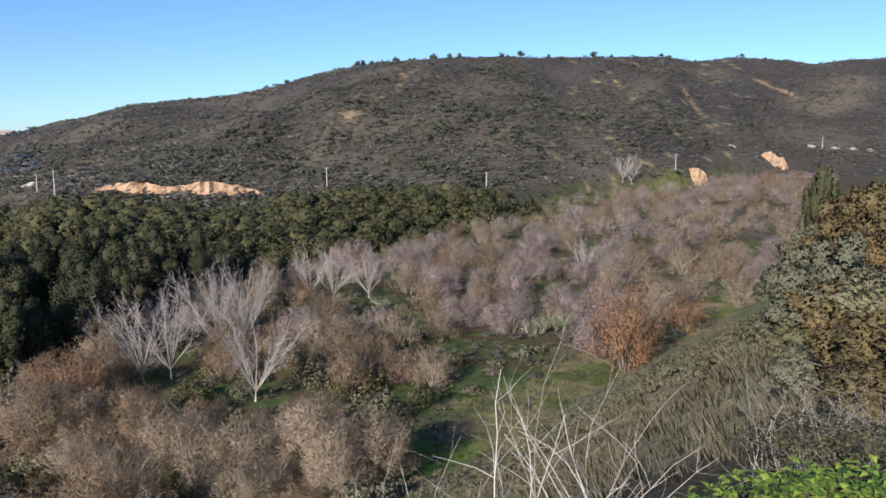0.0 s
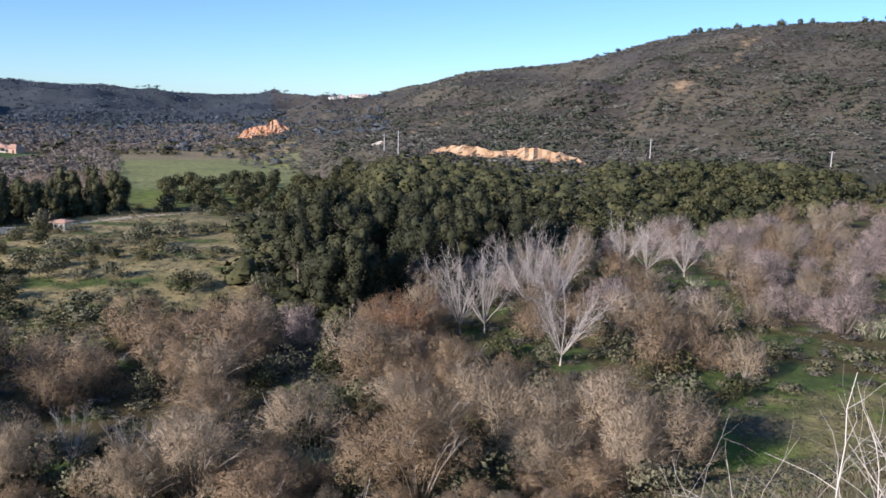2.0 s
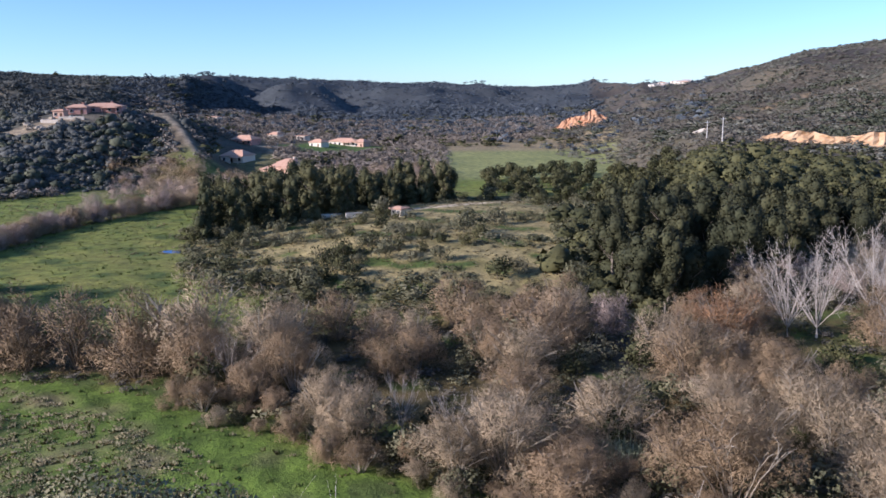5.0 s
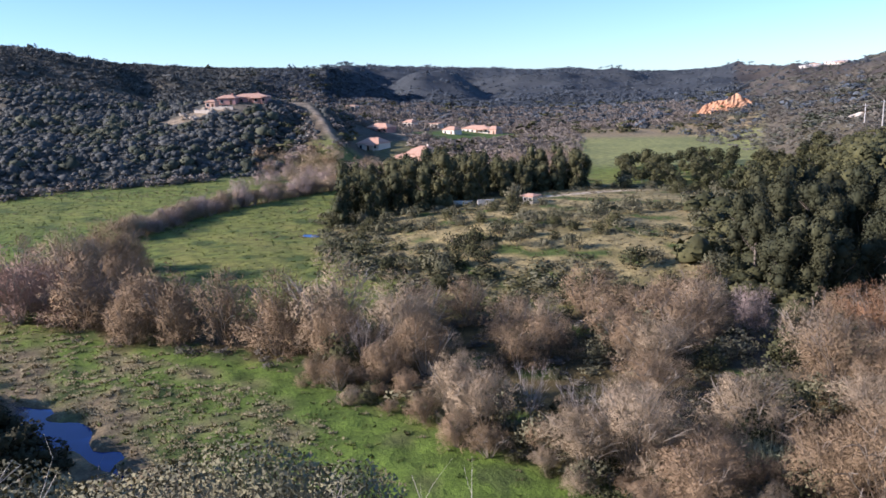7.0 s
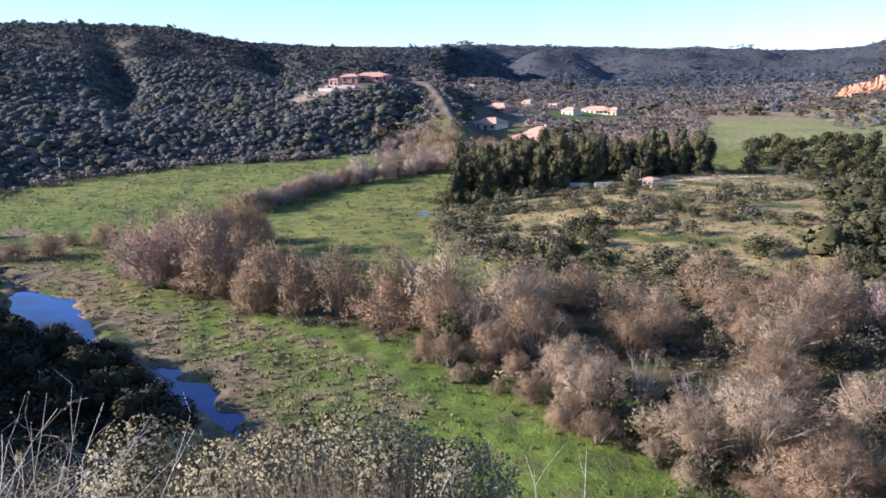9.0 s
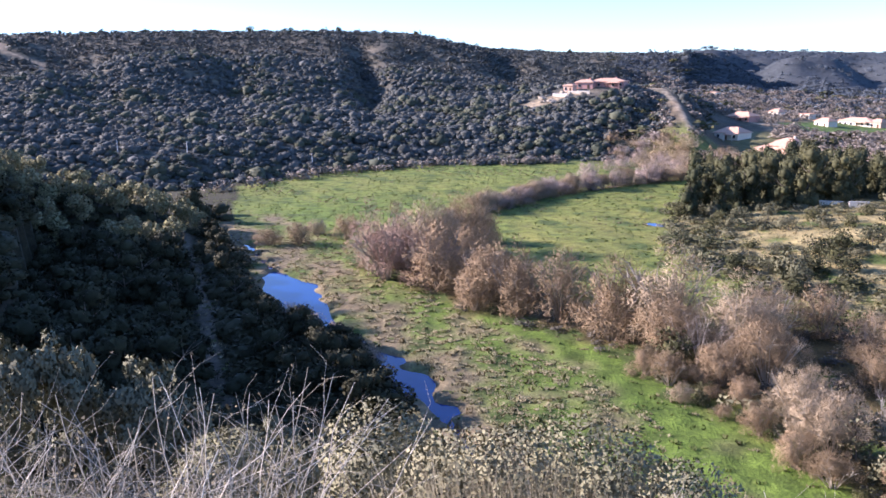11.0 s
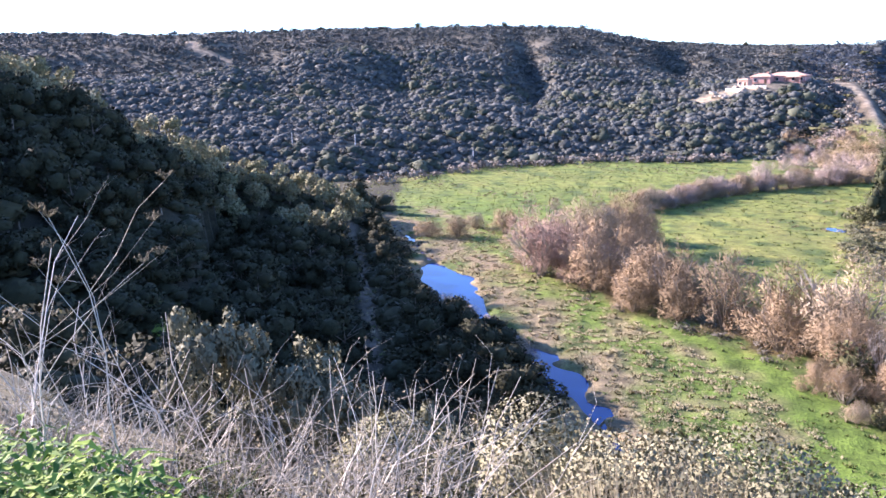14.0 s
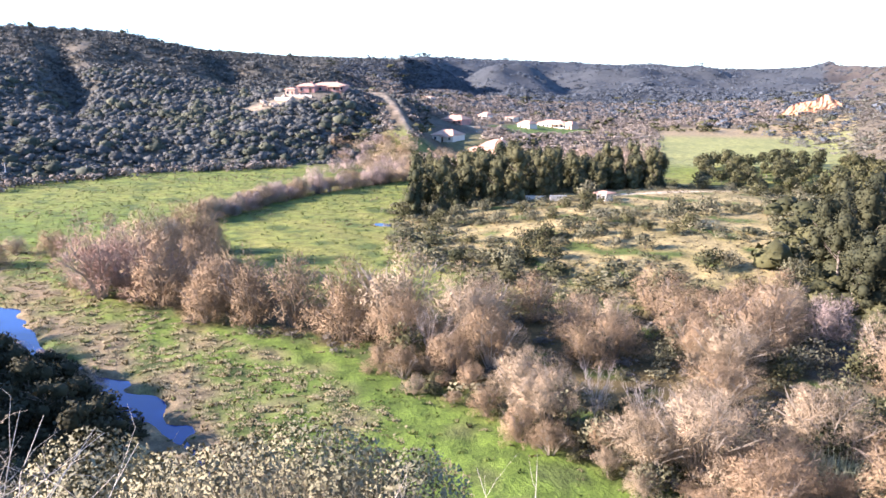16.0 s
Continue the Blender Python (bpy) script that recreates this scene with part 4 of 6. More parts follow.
hill_scrub("knoll_scrub", "oak", 3600, -6, 33, 150, 330, lambda x, y, az, r: (r > foot_of(az)) & (r < np.interp(az, [10, 12, 25, 28], [318, 272, 272, 318])), 3.0, 5.4, "evergreen undergrowth over the knoll", 309, MIDDLE, flat=(0.5, 0.8))
hill_scrub("valley_trees", "oak", 900, 34, 67, 335, 900, lambda x, y, az, r: clear_of(x, y) & ~((az < 42) & (r < 480)) & (along([(-382, 288), (-399.8, 322.2)], x, y)[0] > 30) & (waves(x, y, 130, 47) > -0.1), 4, 9, "dark evergreen trees scattered over the far valley", 310)
hill_scrub("slope_weeds", "olive", 320, -22, 8, 40, 116, lambda x, y, az, r: (thicket(x, y) < 0.5) & (az > np.interp(r, [40, 75, 115], [-18, -20, -22])), 0.5, 1.6, "low olive weeds over the near slope", 311, FINE)
hill_scrub("bank_scrub", "oak", 500, 10, 27, 262, 304, lambda x, y, az, r: r > foot_of(az), 1.6, 2.8, "low evergreen scrub below the cut bank", 312, MIDDLE)
hill_scrub("spur_undergrowth", "shade-darkened oak", 1500, 93, 124, 48, 205, lambda x, y, az, r: (along(PATH, x, y)[0] > 2.2) & (along(STREAM, x, y)[0] > 4) & (y < np.interp(x, [-190, -135, -104, -66], [-13, 0, 6, 14.5])), 2.4, 4.8, "undergrowth of the spur, colour darkened for shade", 313, MIDDLE)
hill_scrub("shaded_bank_scrub", "shade-darkened oak", 1500, 74, 97, 56, 175, lambda x, y, az, r: (along(PATH, x, y)[0] > 2.0) & (along(STREAM, x, y)[0] > np.where((x < -110) & (x > -142), 6.0, 3.4)) & (y < np.interp(x, [-190, -135, -104, -66], [-13, 0, 6, 14.5]) - 2), 2.0, 4.5, "scrub on the bank of the stream, darkened for shade", 314, FINE)
hill_scrub("thicket_floor", "olive", 1500, -20, 64, 56, 210, lambda x, y, az, r: (thicket(x, y) > -0.3), 1.2, 3.2, "low green undergrowth of the thickets", 307, FINE)
hill_scrub("thicket_brambles", "heath", 3000, -20, 90, 56, 230, lambda x, y, az, r: (thicket(x, y) > -1.2), 1.0, 3.0, "low brown brambles under the bare shrubs", 308, FINE)

hill_scrub("slope_trees", "holm", 3000, 64, 122, 245, 520, lambda x, y, az, r: (r > foot_of(az) + 4) & clear_of(x, y) & ((waves(x, y, 80, 55) > 0) | (r < foot_of(az) + 45)), 3.2, 6.0, "dark evergreen trees low on the opposite slope", 318, MIDDLE, flat=(0.45, 0.7))
hill_scrub("grove_undergrowth", "oak", 700, 13, 36, 106, 190, lambda x, y, az, r: (r > np.interp(az, [14, 20, 26, 31, 36], [164, 132, 111, 111, 128])), 2.4, 5.0, "dark undergrowth at the foot of the grove", 319, MIDDLE, flat=(0.5, 0.8))

# more trees that run together at the valley's bend and over the lower slope
x, y = scatter(rs, 420, 28, 41, 150, 330)
m = np.hypot(x, y) > np.interp(polar(x, y)[0], [28, 32, 36, 41], [170, 205, 235, 250])
m = m & (off_track(x, y) > 6)
wood("oak", x[m], y[m], 0.7, 1.2, 5.5, "trees at the bend of the valley", 120, "holm_oak_tree")

# bushes that half hide the hut
for px, py, size in ((-137.6, 125.4, 0.55), (-139.4, 123.2, 0.45), (-143.6, 128.6, 0.5), (-136, 128.4, 0.6)):
    set_plant("evergreen_bush", WOODS["olive"][rs.randint(6)], ("trunk", "crown"), px, py, size, rs.uniform(0, 6.3), LABELS["olive"], "bush", "bushes of the terrace", 0.2)

# bushes on the shaded bank of the stream, shade put into their leaf colour
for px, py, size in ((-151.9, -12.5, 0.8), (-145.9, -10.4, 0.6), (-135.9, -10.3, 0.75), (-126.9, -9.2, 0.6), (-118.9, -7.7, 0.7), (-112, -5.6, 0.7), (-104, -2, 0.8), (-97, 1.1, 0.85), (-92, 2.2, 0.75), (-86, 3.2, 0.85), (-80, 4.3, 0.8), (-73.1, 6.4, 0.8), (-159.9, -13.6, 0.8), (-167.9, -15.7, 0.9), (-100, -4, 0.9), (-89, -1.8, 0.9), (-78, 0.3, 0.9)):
    set_plant("cork_oak_tree", WOODS["spur"][rs.randint(3)], ("trunk", "crown"), px, py, size, rs.uniform(0, 6.3), "round evergreen oak beside the stream, leaves darkened for shade", "tree", "trees of the shaded spur", 0.2)
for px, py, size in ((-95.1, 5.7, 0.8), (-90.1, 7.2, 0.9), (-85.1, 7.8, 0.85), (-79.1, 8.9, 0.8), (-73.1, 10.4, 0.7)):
    set_plant("cork_oak_tree", WOODS["spur"][rs.randint(3)], ("trunk", "crown"), px, py, size * 0.75, rs.uniform(0, 6.3), "round evergreen oak beside the stream, leaves darkened for shade", "tree", "trees of the shaded spur", 0.2, 0.8)
for px, py in ((-101, 2.6), (-98.1, 5.6), (-94.1, 7.2), (-108, -0), (-88.1, 8.8)):
    one_shrub("grey", px, py, rs.uniform(0.5, 0.75), 0.9)

# green bushes scattered through the near thickets
x, y = scatter(rs, 500, 0, 62, 60, 150)
m = (thicket(x, y) > 0) & (waves(x, y, 30, 52) > 0.1)
wood("olive", x[m], y[m], 0.6, 1.2, 5.0, "green bushes among the bare thickets", 110)
# low growth at the near edge of the thickets
x, y = scatter(rs, 900, 10, 64, 54, 96)
m = (thicket(x, y) > -1.6) & (thicket(x, y) < 3)
x, y = x[m], y[m]
for i in thin(x, y, 3.2)[:70]:
    one_shrub("brown" if i % 3 else "grey", x[i], y[i], rs.uniform(0.35, 0.75), rs.uniform(0.7, 1.0))
x, y = scatter(rs, 700, 10, 64, 54, 96)
m = (thicket(x, y) > -1.2) & (thicket(x, y) < 3)
wood("olive", x[m], y[m], 0.3, 0.65, 3.0, "green bushes among the bare thickets", 60)


# ---- water ----
def ribbon(name, line, half, lift, mat, label, category):
    """A flat strip along a line, level."""
    line = [Vector((px, py, 0)) for px, py in line]
    verts, faces = [], []
    for i, p in enumerate(line):
        d = (line[min(i + 1, len(line) - 1)] - line[max(i - 1, 0)]).normalized()
        side = Vector((-d.y, d.x, 0)) * half
        verts += [tuple(p - side + Vector((0, 0, lift))), tuple(p + side + Vector((0, 0, lift)))]
    for i in range(len(line) - 1):
        faces.append((2 * i, 2 * i + 2, 2 * i + 3, 2 * i + 1))
    return tagged(new(name, fill(bpy.data.meshes.new(name), np.array(verts), faces, None, mat)), label, category, kind="structure")


ribbon("water_stream", STREAM, 7.5, -0.5, WATER, "still dark stream with the blue of the sky in its colour", "water")
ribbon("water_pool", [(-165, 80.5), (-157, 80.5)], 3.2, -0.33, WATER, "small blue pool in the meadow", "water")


# ---- raw earth ----
def bank(az0, az1, r, low, high, mat, label, seed, blunt=0.4):
    """A steep raw earth face with a ragged top, rounded at its ends."""
    q = np.random.RandomState(seed)
    n, m = max(12, min(46, int(abs(az1 - az0) * r * 0.0175 / 1.2))), 9
    rag = n / 46
    s, t = np.meshgrid(np.linspace(0, 1, n), np.linspace(0, 1, m), indexing="ij")
    a = np.radians(az0 + (az1 - az0) * s)
    wob = sum(q.uniform(0.3, 1) * np.sin(2 * np.pi * (k * s + q.uniform())) / k for k in (2, 3, 5, 9, 14))
    base = height(-(r - 2) * np.sin(a), (r - 2) * np.cos(a)) - 1.0
    low = np.minimum(low, base)
    tall = (high - low) * np.clip(np.sin(np.pi * np.clip(s, 0.015, 0.985)) ** blunt * (0.72 + 0.26 * rag * wob) + 0.025 * rag * q.normal(size=(n, 1)), 0.05, 1.3)
    rr = r + t * tall * 0.55 + 0.7 * np.sin(40 * s + 5 * t) * t + q.normal(size=s.shape) * 0.5 + 0.35 * q.normal(size=(n, 1)) * t + (1 - np.sin(np.pi * s)) * 6
    v = np.stack([-rr * np.sin(a), rr * np.cos(a), low + t * tall], -1).reshape(-1, 3)
    # the top runs back level into the hill
    back_r = rr[:, -1] + 9
    back = np.stack([-back_r * np.sin(a[:, -1]), back_r * np.cos(a[:, -1]), (low + tall)[:, -1] - 1.5], -1)
    v = np.concatenate([v, back])
    f = [(i * m + j, (i + 1) * m + j, (i + 1) * m + j + 1, i * m + j + 1) for i in range(n - 1) for j in range(m - 1)]
    f += [(i * m + m - 1, (i + 1) * m + m - 1, n * m + i + 1, n * m + i) for i in range(n - 1)]
    return tagged(new("earth_bank", fill(bpy.data.meshes.new("earth_bank"), v, f, None, mat)), label, "earth bank", "cut banks along the road")


# ---- parts by bmesh ----
def part(name, bm, mat, parent=None, label="", smooth=False):
    mesh = bpy.data.meshes.new(name)
    bm.normal_update()
    bm.to_mesh(mesh)
    bm.free()
    mesh.materials.append(mat)
    if smooth:
        mesh.polygons.foreach_set("use_smooth", np.full(len(mesh.polygons), True))
    ob = new(name, mesh)
    if parent:
        ob.parent = parent
    if label:
        ob["label"] = label
    return ob


def box(sx, sy, sz, x=0, y=0, z=0, bevel=0.0):
    bm = bmesh.new()
    bmesh.ops.create_cube(bm, size=1, matrix=Matrix.Translation((x, y, z + sz / 2)) @ Matrix.Diagonal((sx, sy, sz, 1)))
    if bevel:
        bmesh.ops.bevel(bm, geom=bm.edges[:], offset=bevel, segments=1, affect="EDGES")
    return bm


def hip_roof(w, d, rise, over, z, x=0, y=0, ridge=0.45):
    """A tiled roof with eaves: a thick slab below and two or four slopes above."""
    bm = bmesh.new()
    W, D, k = w / 2 + over, d / 2 + over, ridge * w / 2
    low = [bm.verts.new((x + a, y + b, z - 0.12)) for a, b in ((-W, -D), (W, -D), (W, D), (-W, D))]
    eave = [bm.verts.new((x + a, y + b, z + 0.06)) for a, b in ((-W, -D), (W, -D), (W, D), (-W, D))]
    r0, r1 = bm.verts.new((x - k, y, z + rise)), bm.verts.new((x + k, y, z + rise))
    bm.faces.new(low[::-1])
    for i in range(4):
        j = (i + 1) % 4
        bm.faces.new((low[i], low[j], eave[j], eave[i]))
    bm.faces.new((eave[0], eave[1], r1, r0))
    bm.faces.new((eave[2], eave[3], r0, r1))
    bm.faces.new((eave[1], eave[2], r1))
    bm.faces.new((eave[3], eave[0], r0))
    return bm


def window(parent, x, y, z, w, h):
    """A window on the face that looks along -y of its house."""
    frame_ob = part("window", box(w + 0.24, 0.12, h + 0.24, x, y - 0.04, z - 0.12, 0.02), CONCRETE, parent)
    part("pane", box(w, 0.06, h, x, y - 0.1, z), GLASS, frame_ob, "dark glass pane")
    part("sill", box(w + 0.4, 0.25, 0.08, x, y - 0.14, z - 0.22), CONCRETE, frame_ob)


def house(x, y, w, d, storeys, wall, turn=None, label="", porch=False, wing=0.0, chimney=True, name="house", rise=None):
    az, r = polar(np.array([x]), np.array([y]))
    z = min(ground_z(x + a, y + b) for a in (-w / 3, w / 3) for b in (-d / 3, d / 3))
    root = new(name)
    root.matrix_basis = pose(x, y, z, 0, 0, float(az[0]) if turn is None else turn)
    h = 2.9 * storeys if storeys > 1 else (3.1 if name == "house" else 1.9)
    part("wall", box(w, d, h + 1.5, 0, 0, -1.5, 0.04), wall, root)
    roof = part("roof", hip_roof(w, d, rise or 0.2 * d + 0.5, 0.55, h), TILES, root, "terracotta tiled hip roof")
    if chimney:
        part("chimney", box(0.8, 0.8, 1.6, w * 0.2, d * 0.12, h + 0.5, 0.04), wall, roof)
        part("cap", box(1.0, 1.0, 0.15, w * 0.2, d * 0.12, h + 2.1, 0.03), TILES, roof)
    n = max(2, int(w / 3.4))
    for s in range(storeys):
        for i in range(n):
            px = -w / 2 + (i + 0.5) * w / n
            if s == 0 and i == n // 2 and name == "house":
                part("door", box(1.1, 0.12, 2.1, px, -d / 2 - 0.03, 0.0, 0.02), TIMBER, root, "dark timber door")
                continue
            window(root, px, -d / 2, 2.9 * s + 0.95, 1.25, 1.3) if name == "house" else window(root, px, -d / 2, 0.8, 0.6, 0.6)
    if porch:
        part("porch_roof", hip_roof(w * 0.4, 2.6, 0.7, 0.2, 2.5, w * 0.22, -d / 2 - 1.3), TILES, root)
        for k in (-1, 1):
            part("post", box(0.3, 0.3, 4.0, w * 0.22 + k * w * 0.18, -d / 2 - 2.4, -1.5, 0.03), wall, root)
    if wing:
        part("wing", box(wing, d * 0.8, h * 0.62 + 1.5, -w / 2 - wing / 2, -d * 0.12, -1.5, 0.04), wall, root)
        part("wing_roof", hip_roof(wing, d * 0.8, 0.9, 0.4, h * 0.62, -w / 2 - wing / 2, -d * 0.12), TILES, root)
    return tagged(root, label, "house", "houses of the hamlet" if name == "house" else "")


house(-323.3, 197.4, 12, 10, 1, PLASTER_WHITE, 24, "cream house with a low terracotta roof", porch=True)
house(-283.1, 196.8, 12, 9, 1, PLASTER, 20, "apricot house with broad tiled roof among bare bushes", porch=True, wing=5)
house(-290.1, 202.8, 8, 7, 1, PLASTER_WHITE, 20, "taller cream block behind the apricot house", rise=1.4)
house(-399.4, 249.4, 15, 9, 1, PLASTER_PINK, 20, "dull pink house with an orange tiled roof", porch=True)
house(-452.3, 305.6, 8, 6, 1, PLASTER_WHITE, 14, "small pale house with a tiled roof")
house(-440.1, 318.9, 7, 6, 1, PLASTER_WHITE, 16, "small white flat house beside the lane", chimney=False, rise=0.4)
house(-402, 303, 10, 7, 1, PLASTER_WHITE, 10, "low white house with a tiled roof on the lawn", chimney=False)
house(-413.8, 333.3, 21, 8, 1, PLASTER_WHITE, 18, "long white house with a tiled roof on the lawn", porch=True, rise=2.0)
house(-401.7, 337.4, 7, 8, 1, PLASTER, 18, "low apricot annex beside the long house", chimney=False)
house(-561.7, 324.8, 9, 6, 1, PLASTER_WHITE, 20, "lone small white house on the slope", chimney=False, rise=0.6)
house(*spot(66.9, 418), 18, 9, 1, PLASTER_PINK, 52, "large pink villa on the hill spur", porch=True, rise=1.7)
house(*spot(68.4, 414), 9, 8, 1, PLASTER_PINK, 52, "lower block of the pink hilltop villa", rise=1.5)
house(*spot(69.5, 408), 5, 4, 1, PLASTER, 40, "low apricot outbuilding beside the villa", chimney=False, rise=0.8)
house(-140.8, 129.3, 2.9, 2.6, 1, PLASTER_WHITE, 10, "small white hut with a tiled roof on the terrace", name="hut", chimney=False, rise=0.5)


def low_wall(x, y, length, turn, tall, mat, label):
    root = new("garden_wall")
    root.matrix_basis = pose(x, y, ground_z(x, y), 0, 0, turn)
    part("masonry", box(length, 0.4, tall + 0.4, 0, 0, -0.4, 0.05), mat, root)
    part("coping", box(length + 0.1, 0.5, 0.1, 0, 0, tall, 0.02), CONCRETE, root)
    return tagged(root, label, "wall", "low walls on the slopes")


low_wall(-158, 122, 5, 48, 1.0, PLASTER_WHITE, "low white wall on the terrace")
low_wall(-149.9, 122.6, 4, 60, 1.2, PLASTER_WHITE, "low white wall of a small enclosure")
low_wall(*spot(68.9, 401), 12, 40, 1.2, STONE, "pale stone terrace wall below the villa")
low_wall(*spot(70.2, 399), 9, 30, 1.4, STONE, "pale stone terrace wall below the villa")


def boulder(az, r, size, seed):
    """A rough angular rock, sunk a little into the slope."""
    q = np.random.RandomState(seed)
    bm = bmesh.new()
    bmesh.ops.create_icosphere(bm, subdivisions=2, radius=1)
    for v in bm.verts:
        v.co *= 0.75 + 0.35 * math.sin(3 * v.co.x + seed) * math.cos(2.5 * v.co.y - seed) + 0.12 * q.normal()
        v.co = Vector((v.co.x * 1.2, v.co.y, v.co.z * 0.75))
    px, py = spot(az, r)
    ob = part("boulder", bm, ROCK)
    ob.matrix_basis = Matrix.LocRotScale((px, py, ground_z(px, py) + 0.1 * size), Euler((0, 0, seed)), (size,) * 3)
    tagged(ob, "pale weathered rock on the slope below the villa", "rock", "rocks below the villa")


for k in range(24):
    boulder(rs.uniform(68.5, 71.8), rs.uniform(390, 408), rs.uniform(0.9, 2.2), 40 + k)

# the white town on the far ridge
for i in range(15):
    az, r = 27.4 + 2.3 * rs.uniform(), rs.uniform(1040, 1130)
    px, py = spot(az, r)
    w, h = rs.uniform(8, 18), rs.uniform(3, 6)
    root = new("town_building")
    root.matrix_basis = pose(px, py, ground_z(px, py), 0, 0, rs.uniform(-10, 25))
    part("wall", box(w, 9, h + 3, 0, 0, -3, 0.05), PLASTER_WHITE, root)
    part("roof", hip_roof(w, 9, 1.2, 0.3, h), TILES if i % 3 == 0 else CONCRETE, root)
    for s in (-0.25, 0.25):
        part("window", box(1.4, 0.1, 1.6, s * w, -4.54, h * 0.5), GLASS, root)
    tagged(root, "far white building of a town on the ridge", "building", "buildings of the far town")


# ---- poles ----
def pole(az, r, tall, arms=True):
    px, py = spot(az, r)
    root = new("utility_pole")
    root.matrix_basis = pose(px, py, ground_z(px, py) - 0.4, 0, 0, az)
    shaft = limbs("shaft", [([(0, 0, 0), (0, 0, tall * 0.5), (0, 0, tall + 0.4)], [0.23, 0.19, 0.14])], CONCRETE, 8)
    new("shaft", shaft).parent = root
    if arms:
        arm = part("crossarm", box(1.7, 0.14, 0.14, 0, -0.2, tall - 0.3, 0.02), METAL, root)
        for k in (-0.75, 0, 0.75):
            part("insulator", box(0.1, 0.1, 0.25, k, -0.2, tall - 0.16, 0.02), PLASTER_WHITE, arm)
    return tagged(root, "pale concrete utility pole beside the valley road", "pole", "utility poles")


for az, r, tall in ((25, 300, 9.2), (26, 317, 7.5), (7.3, 337, 8), (-4.1, 313, 9), (-17.2, 440, 9.2), (-26.3, 607, 8.5)):
    pole(az, r, tall)
for az in (96.2, 100.6, 87.8, 83.1):
    pole(az, 296, 4.5, False)


# ---- cut banks along the road ----
bank(25.0, 11.0, 308, 8.5, 21.0, EARTH, "orange cut earth bank above the evergreen wood", 1)
bank(36.6, 31.6, 600, 9, 22.5, EARTH_RED, "red and orange earth heap of a quarry", 2, 0.9)
bank(-17.6, -19.4, 452, 11, 21.5, EARTH, "orange cut earth bank beside a pole", 3)
bank(-22.3, -24.4, 545, 16, 28.5, EARTH, "orange rock cutting at the road", 4)
bank(27.1, 25.2, 365, 12, 18, STONE, "pale rock cutting at the road", 6)


# ---- pale leafless trees ----
def pale_tree(seed, tall, spread):
    """A fan of long pale limbs from a low fork, with side branches and fine twigs."""
    q = np.random.RandomState(seed)
    trunk, crown = [], []

    def limb(p, d, length, rad, into, bend=0.05, n=4):
        pts = [p.copy()]
        for i in range(n):
            d = (d + Vector(q.normal(size=3)) * bend + Vector((0, 0, 0.04))).normalized()
            pts.append(pts[-1] + d * length / n)
        into.append((pts, [rad * (1 - 0.78 * i / n) for i in range(n + 1)]))
        return pts

    fork = Vector((0.1, 0.05, tall * 0.1))
    limb(Vector((0, 0, -0.3)), Vector((0.03, 0.02, 1)), tall * 0.13, tall * 0.017, trunk, 0.02, 2)
    for i in range(11):
        a, lean = 6.28 * (i + q.uniform(-0.3, 0.3)) / 11, spread * q.uniform(0.15, 0.95)
        d = Vector((lean * math.cos(a), lean * math.sin(a), 1)).normalized()
        main = limb(fork.copy(), d, tall * q.uniform(0.68, 0.95) * (1 - 0.15 * lean), tall * 0.0055, trunk if i < 4 else crown, 0.07, 6)
        for k in range(13):
            j = q.randint(1, 6)
            u = (main[j + 1] - main[j]).normalized()
            side = (u + Vector(q.normal(size=3)) * 0.42 + Vector((0, 0, 0.15))).normalized()
            twig = limb(main[j].lerp(main[j + 1], q.uniform()), side, tall * q.uniform(0.12, 0.3), 0.02, crown, 0.1, 3)
            for m in range(8):
                way = (side + Vector(q.normal(size=3)) * 0.45).normalized()
                limb(twig[q.randint(1, 4)], way, tall * q.uniform(0.04, 0.11), 0.012, crown, 0.08, 1)
    return limbs("trunk", trunk, BARK_PALE, 6), limbs("crown", crown, BARK_PALE, 3)


PALES = [pale_tree(3, 11, 1.35), pale_tree(4, 11, 1.1), pale_tree(5, 11, 1.4)]
for i, (px, py, size, kind) in enumerate(((-21.8, 96.3, 1.12, 0), (-35.4, 106.4, 1.2, 1), (-38.5, 104.4, 1.1, 1), (-29.5, 124.4, 1.3, 2), (-32.6, 120.4, 1.25, 1), (-19.7, 160.3, 1.1, 2), (-24.8, 162.4, 1.05, 0), (-12.6, 162.2, 0.9, 1), (37.8, 193.3, 0.85, 2), (96.1, 395.1, 1.3, 1), (101.2, 398, 1.2, 0), (-130.6, 13.4, 0.7, 2), (-76.6, 43.8, 0.62, 1), (-53.9, 49.1, 0.5, 1), (-48.9, 51.1, 0.5, 2))):
    set_plant("bare_tree", PALES[kind], ("trunk", "crown"), px, py, size, 2.1 * i, "white-barked leafless tree above the brown thicket", "tree", "white leafless trees")


